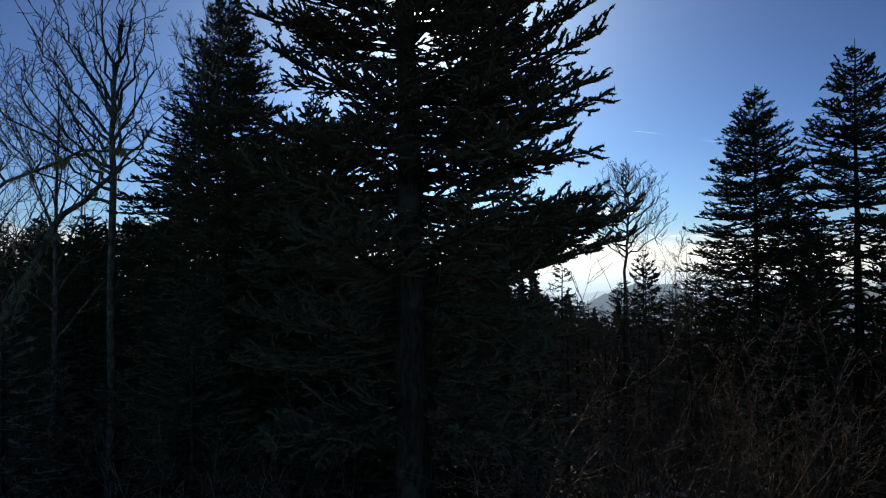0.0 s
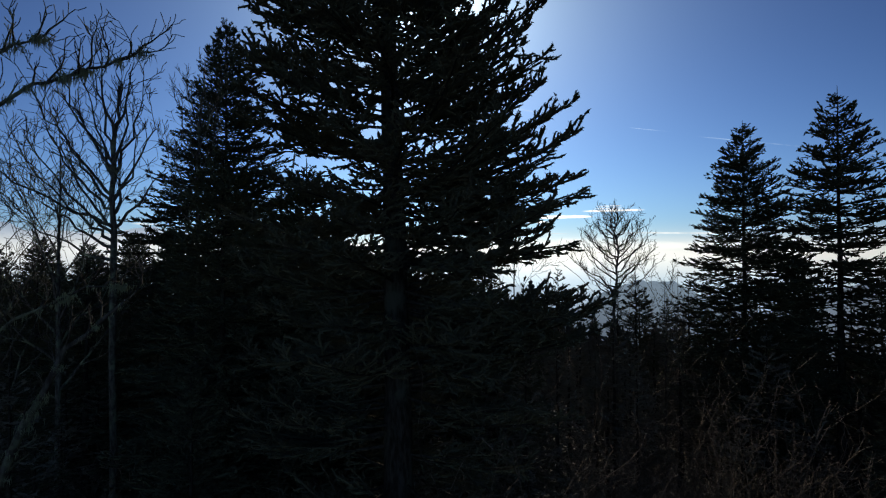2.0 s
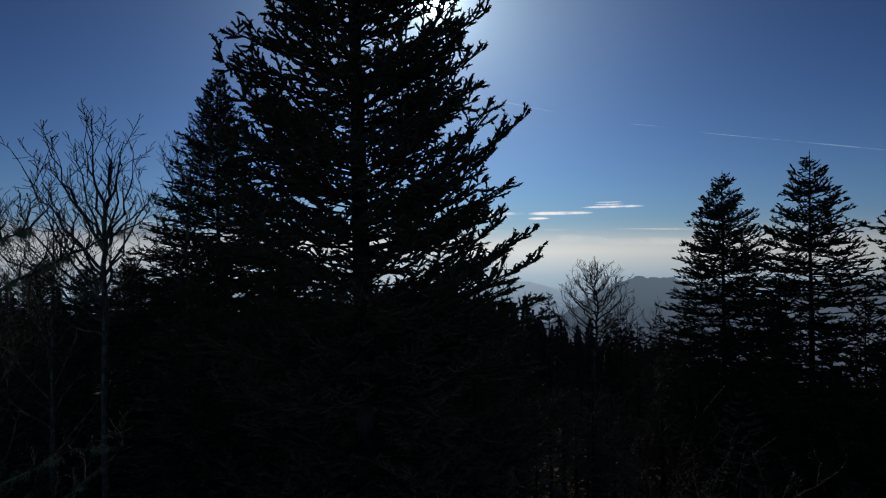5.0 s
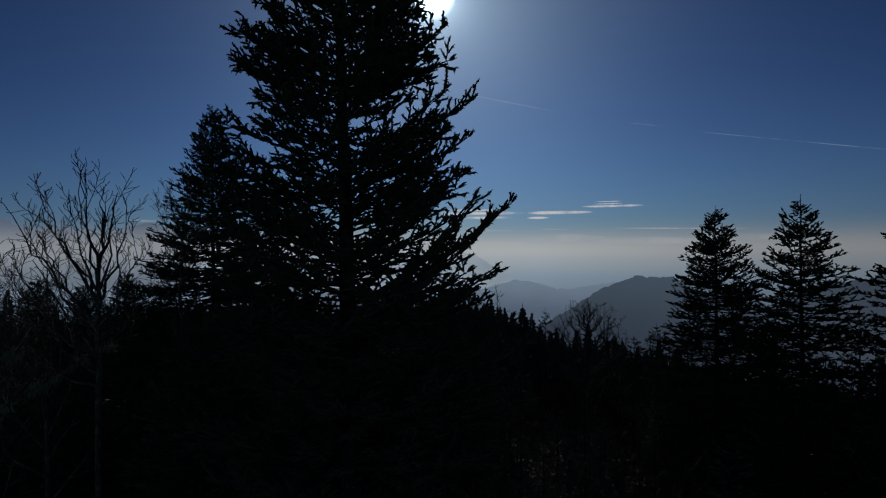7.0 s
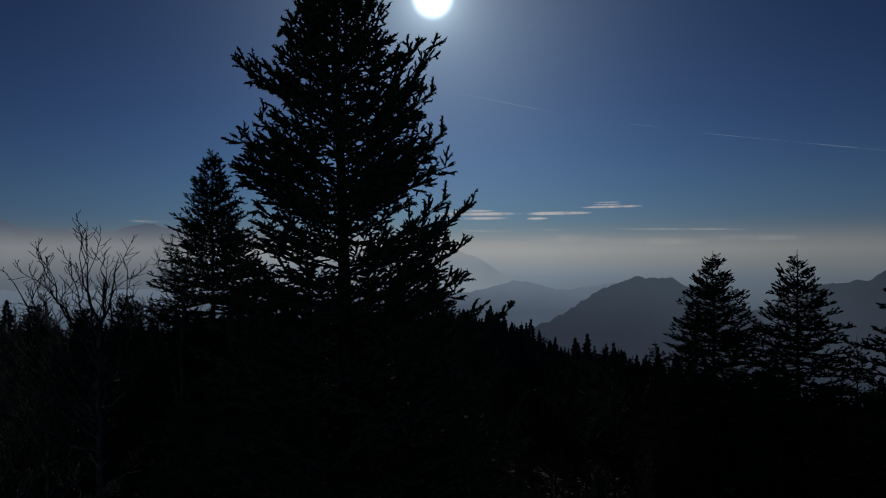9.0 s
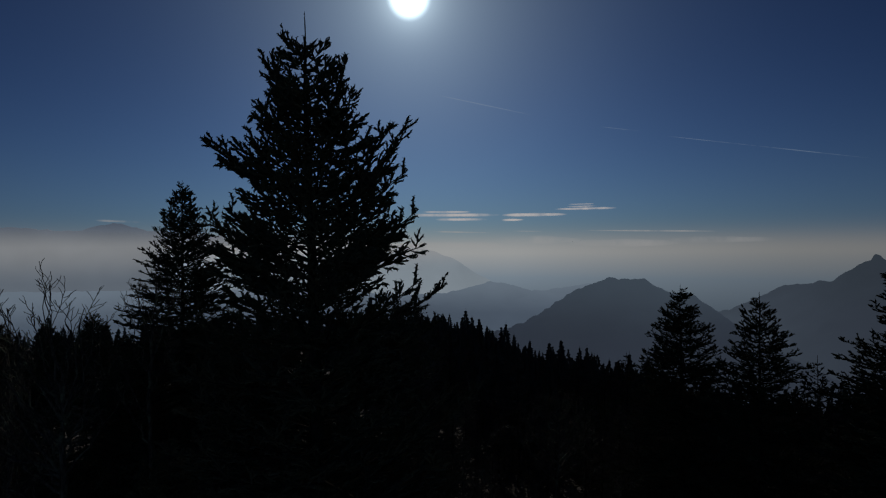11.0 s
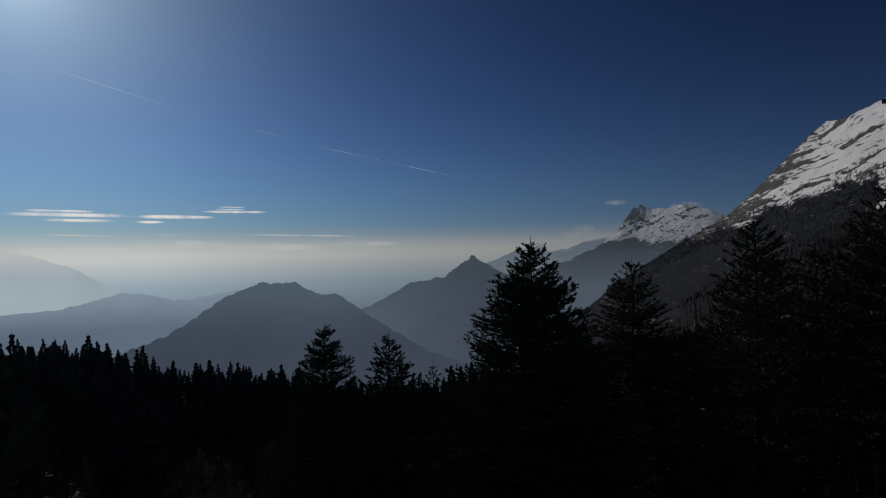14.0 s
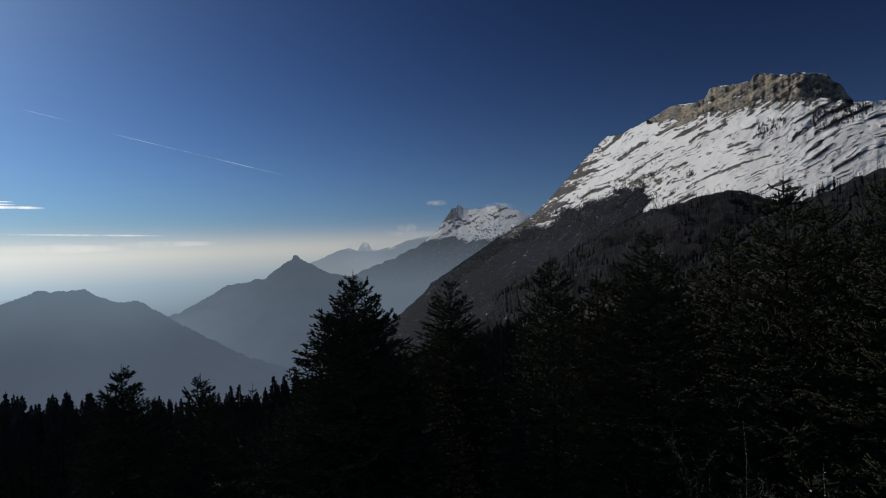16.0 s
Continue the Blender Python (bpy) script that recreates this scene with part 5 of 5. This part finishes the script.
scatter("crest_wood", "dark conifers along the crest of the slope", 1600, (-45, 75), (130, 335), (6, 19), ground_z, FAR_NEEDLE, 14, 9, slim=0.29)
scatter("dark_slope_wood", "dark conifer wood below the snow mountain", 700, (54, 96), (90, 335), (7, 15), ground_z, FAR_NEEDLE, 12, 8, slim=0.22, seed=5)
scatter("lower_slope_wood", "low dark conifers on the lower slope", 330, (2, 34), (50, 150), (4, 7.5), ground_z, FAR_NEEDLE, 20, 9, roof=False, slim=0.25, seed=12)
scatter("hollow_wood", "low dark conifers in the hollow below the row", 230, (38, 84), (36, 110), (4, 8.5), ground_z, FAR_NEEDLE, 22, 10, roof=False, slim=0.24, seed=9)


def clothe(name, label, hill, count, z_range, heights, mat, seed, az_range=(0, 360), clump=0.0, bare=0.0, slim=0.2):
    """Far trees standing on a hillside, in one mesh: dark cones, or leafless stems with a few boughs."""
    rnd = random.Random(seed)
    s = Soup()
    kinds = [small_conifer_soup(720 + i, 1.0, slim, 5, 4) for i in range(4)]
    polys = [p for p in hill.data.polygons if z_range[0] < p.center.z < z_range[1]]
    done, tries = 0, 0
    while done < count and tries < count * 20:
        tries += 1
        p = rnd.choice(polys)
        vs = [hill.data.vertices[i].co for i in p.vertices]
        c = vs[0].lerp(vs[1], rnd.random()).lerp(vs[3].lerp(vs[2], rnd.random()), rnd.random())
        az = math.degrees(math.atan2(c.x, c.y))
        if not az_range[0] < az < az_range[1]:
            continue
        if clump and noise.noise((c.x / 120, c.y / 120, c.z / 70)) < clump:
            continue
        H = rnd.uniform(*heights)
        if rnd.random() < bare:
            lean = Vector((rnd.uniform(-0.1, 0.1) * H, rnd.uniform(-0.1, 0.1) * H, H))
            w = 0.012 * H
            s.tri(c + Vector((w, 0, -0.5)), c + Vector((-w, w, -0.5)), c + lean)
            s.tri(c + Vector((0, w, -0.5)), c + Vector((0, -w, -0.5)), c + lean)
            for k in range(3):
                b = c + lean * rnd.uniform(0.4, 0.7)
                out = Vector((rnd.uniform(-1, 1), rnd.uniform(-1, 1), rnd.uniform(0.7, 1.4))) * (0.22 * H)
                s.tri(b, b + Vector((0, w, w)), b + out)
        else:
            k = rnd.choice(kinds)
            base = len(s.v)
            s.v += [(c.x + q[0] * H, c.y + q[1] * H, c.z - 0.5 + q[2] * H) for q in k.v]
            s.f += [(f[0] + base, f[1] + base, f[2] + base) for f in k.f]
            s.m += k.m
        done += 1
    return tagged(new(name, s.mesh(name, (mat,))), label, "wood", kind="stuff")


clothe("snow_slope_conifers", "scattered dark conifers on the snow slope", massif, 190, (240, 335), (8, 14), FAR_NEEDLE, 1, (86.5, 96), clump=0.1, slim=0.3)
clothe("snow_slope_conifers", "small groups of dark conifers on the snow slope", massif, 150, (90, 250), (8, 15), FAR_NEEDLE, 6, (77, 86), clump=0.3, slim=0.3)
clothe("snow_slope_conifers", "dark conifers in the rocks above the treeline", massif, 200, (130, 300), (8, 14), FAR_NEEDLE, 7, (70, 78), clump=0.1, slim=0.3)
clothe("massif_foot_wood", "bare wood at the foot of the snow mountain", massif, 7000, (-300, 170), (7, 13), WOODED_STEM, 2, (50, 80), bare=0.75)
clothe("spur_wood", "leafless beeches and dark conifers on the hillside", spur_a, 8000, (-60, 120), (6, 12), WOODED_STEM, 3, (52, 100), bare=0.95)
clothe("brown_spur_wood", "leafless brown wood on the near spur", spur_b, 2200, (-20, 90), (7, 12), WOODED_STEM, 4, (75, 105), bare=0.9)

# ---- clouds and vapour trails ----


def vapour_material(name, colour, dense, scale):
    """Thin cloud: droplets with gaps, denser in the middle of the sheet; their brightness is painted as emission."""
    m, n = material(name)
    box = n.add("ShaderNodeTexCoord").outputs["Generated"]
    xyz = n.add("ShaderNodeSeparateXYZ", {0: box})
    place = n.add("ShaderNodeNewGeometry").outputs["Position"]
    wisps = n.span(n.noise(scale, 6, place, 0.65), 0.3, 0.7)
    a = n.math("SUBTRACT", 1.0, n.math("POWER", n.math("ABSOLUTE", n.math("SUBTRACT", n.math("MULTIPLY", xyz.outputs[0], 2.0), 1.0)), 2.0))
    b = n.math("SUBTRACT", 1.0, n.math("POWER", n.math("ABSOLUTE", n.math("SUBTRACT", n.math("MULTIPLY", xyz.outputs[2], 2.0), 1.0)), 2.0))
    cover = n.math("MULTIPLY", n.math("MULTIPLY", n.math("MULTIPLY", a, b), wisps), dense, clamp=True)
    clear = n.add("ShaderNodeBsdfTransparent").outputs[0]
    cloud = n.add("ShaderNodeEmission", {0: colour, 1: 1.0}).outputs[0]
    finish(n, n.add("ShaderNodeMixShader", {0: cover, 1: clear, 2: cloud}).outputs[0])
    return m


CLOUD = vapour_material("stratus", (0.68, 0.66, 0.65, 1), 1.2, 0.0028)
WISP = vapour_material("thin_stratus", (0.5, 0.5, 0.49, 1), 0.6, 0.004)
PUFF = vapour_material("cumulus", (0.2, 0.215, 0.24, 1), 0.6, 0.018)
TRAIL = vapour_material("vapour_trail", (0.32, 0.42, 0.54, 1), 0.34, 0.003)


def cloud(label, az, el, width, height, mat, slant=0.0, distance=4700, name="cloud"):
    """A lens of vapour far off, turned to face the clearing; sizes in degrees."""
    rnd = random.Random(int(az * 10))
    W, H = distance * math.tan(radians(width)) / 2, distance * math.tan(radians(height)) * 0.5
    verts, faces = [], []
    n_, k_ = 24, 8
    for i in range(n_ + 1):
        u = -1 + 2 * i / n_
        thick = math.sqrt(max(0.0, 1 - u * u)) * (0.75 + 0.35 * noise.noise((u * 2.5, az, 0.5))) + 0.02
        for k in range(k_):
            a = 2 * math.pi * k / k_
            verts.append((W * u, 0.25 * H * math.cos(a) * thick, H * math.sin(a) * thick))
    for i in range(n_):
        for k in range(k_):
            a, b = i * k_ + k, i * k_ + (k + 1) % k_
            faces.append((a, b, b + k_, a + k_))
    ob = mesh_object(name, verts, faces, mat, smooth=True)
    a, e = radians(az), radians(el)
    ob.matrix_world = Matrix.Translation(VIEW + distance * Vector((math.sin(a) * math.cos(e), math.cos(a) * math.cos(e), math.sin(e)))) @ Matrix.Rotation(-a, 4, "Z") @ Matrix.Rotation(radians(slant), 4, "Y")
    return tagged(ob, label, "cloud", kind="structure")


for az, el, w, h in [(3.9, 3.97, 9.6, 0.5), (4.6, 3.5, 5.6, 0.42), (9.9, 3.4, 2.4, 0.3), (12.1, 3.9, 6.8, 0.46), (17.3, 4.42, 6.2, 0.3), (16.9, 4.66, 3.0, 0.16), (16.9, 4.88, 2.7, 0.14), (3.0, 4.3, 5.2, 0.24)]:
    cloud("thin bright streak of stratus cloud", az, el, w, h, CLOUD, slant=0.3)
for az, el, w, h in [(3.9, 2.19, 7.6, 0.22), (23.2, 2.05, 12.5, 0.2), (11.5, 2.2, 3.4, 0.16), (-28.2, 3.05, 3.6, 0.3)]:
    cloud("faint level veil of stratus above the haze", az, el, w, h, WISP, slant=1.5)
# bright horizon haze painted as glowing lens sheets
BANK = vapour_material("haze_bank", (0.52, 0.52, 0.51, 1), 0.3, 0.0022)
for az, el, w, h in [(12.6, 1.3, 9.0, 1.1), (4.5, 0.8, 10.0, 1.0), (21.0, 0.9, 11.0, 0.9), (29.5, 1.1, 9.0, 0.8), (-14.0, 0.9, 12.0, 1.0)]:
    cloud("soft bank of bright haze along the horizon", az, el, w, h, BANK, slant=0.6)
for az, el, w, h in [(55.8, 4.6, 2.4, 0.8), (52.6, 2.1, 2.2, 1.1), (51.6, 1.5, 2.6, 0.8), (62.2, 3.95, 3.0, 1.3), (53.3, 1.3, 4.5, 1.3), (49.0, 0.3, 6.5, 1.3)]:
    cloud("small grey cumulus cloud clinging to the ridge", az, el, w, h, PUFF, distance=4450 if az < 50 else 4150)
for az, el, w, h, slant in [(6.8, 15.2, 11.0, 0.13, 13.5), (33.0, 9.4, 16.5, 0.12, 13.0), (-3.9, 17.4, 3.8, 0.1, 9.0), (20.8, 12.1, 4.0, 0.1, 11.0)]:
    cloud("faint straight vapour trail high in the blue sky", az, el, w, h, TRAIL, slant=slant, name="vapour_trail")
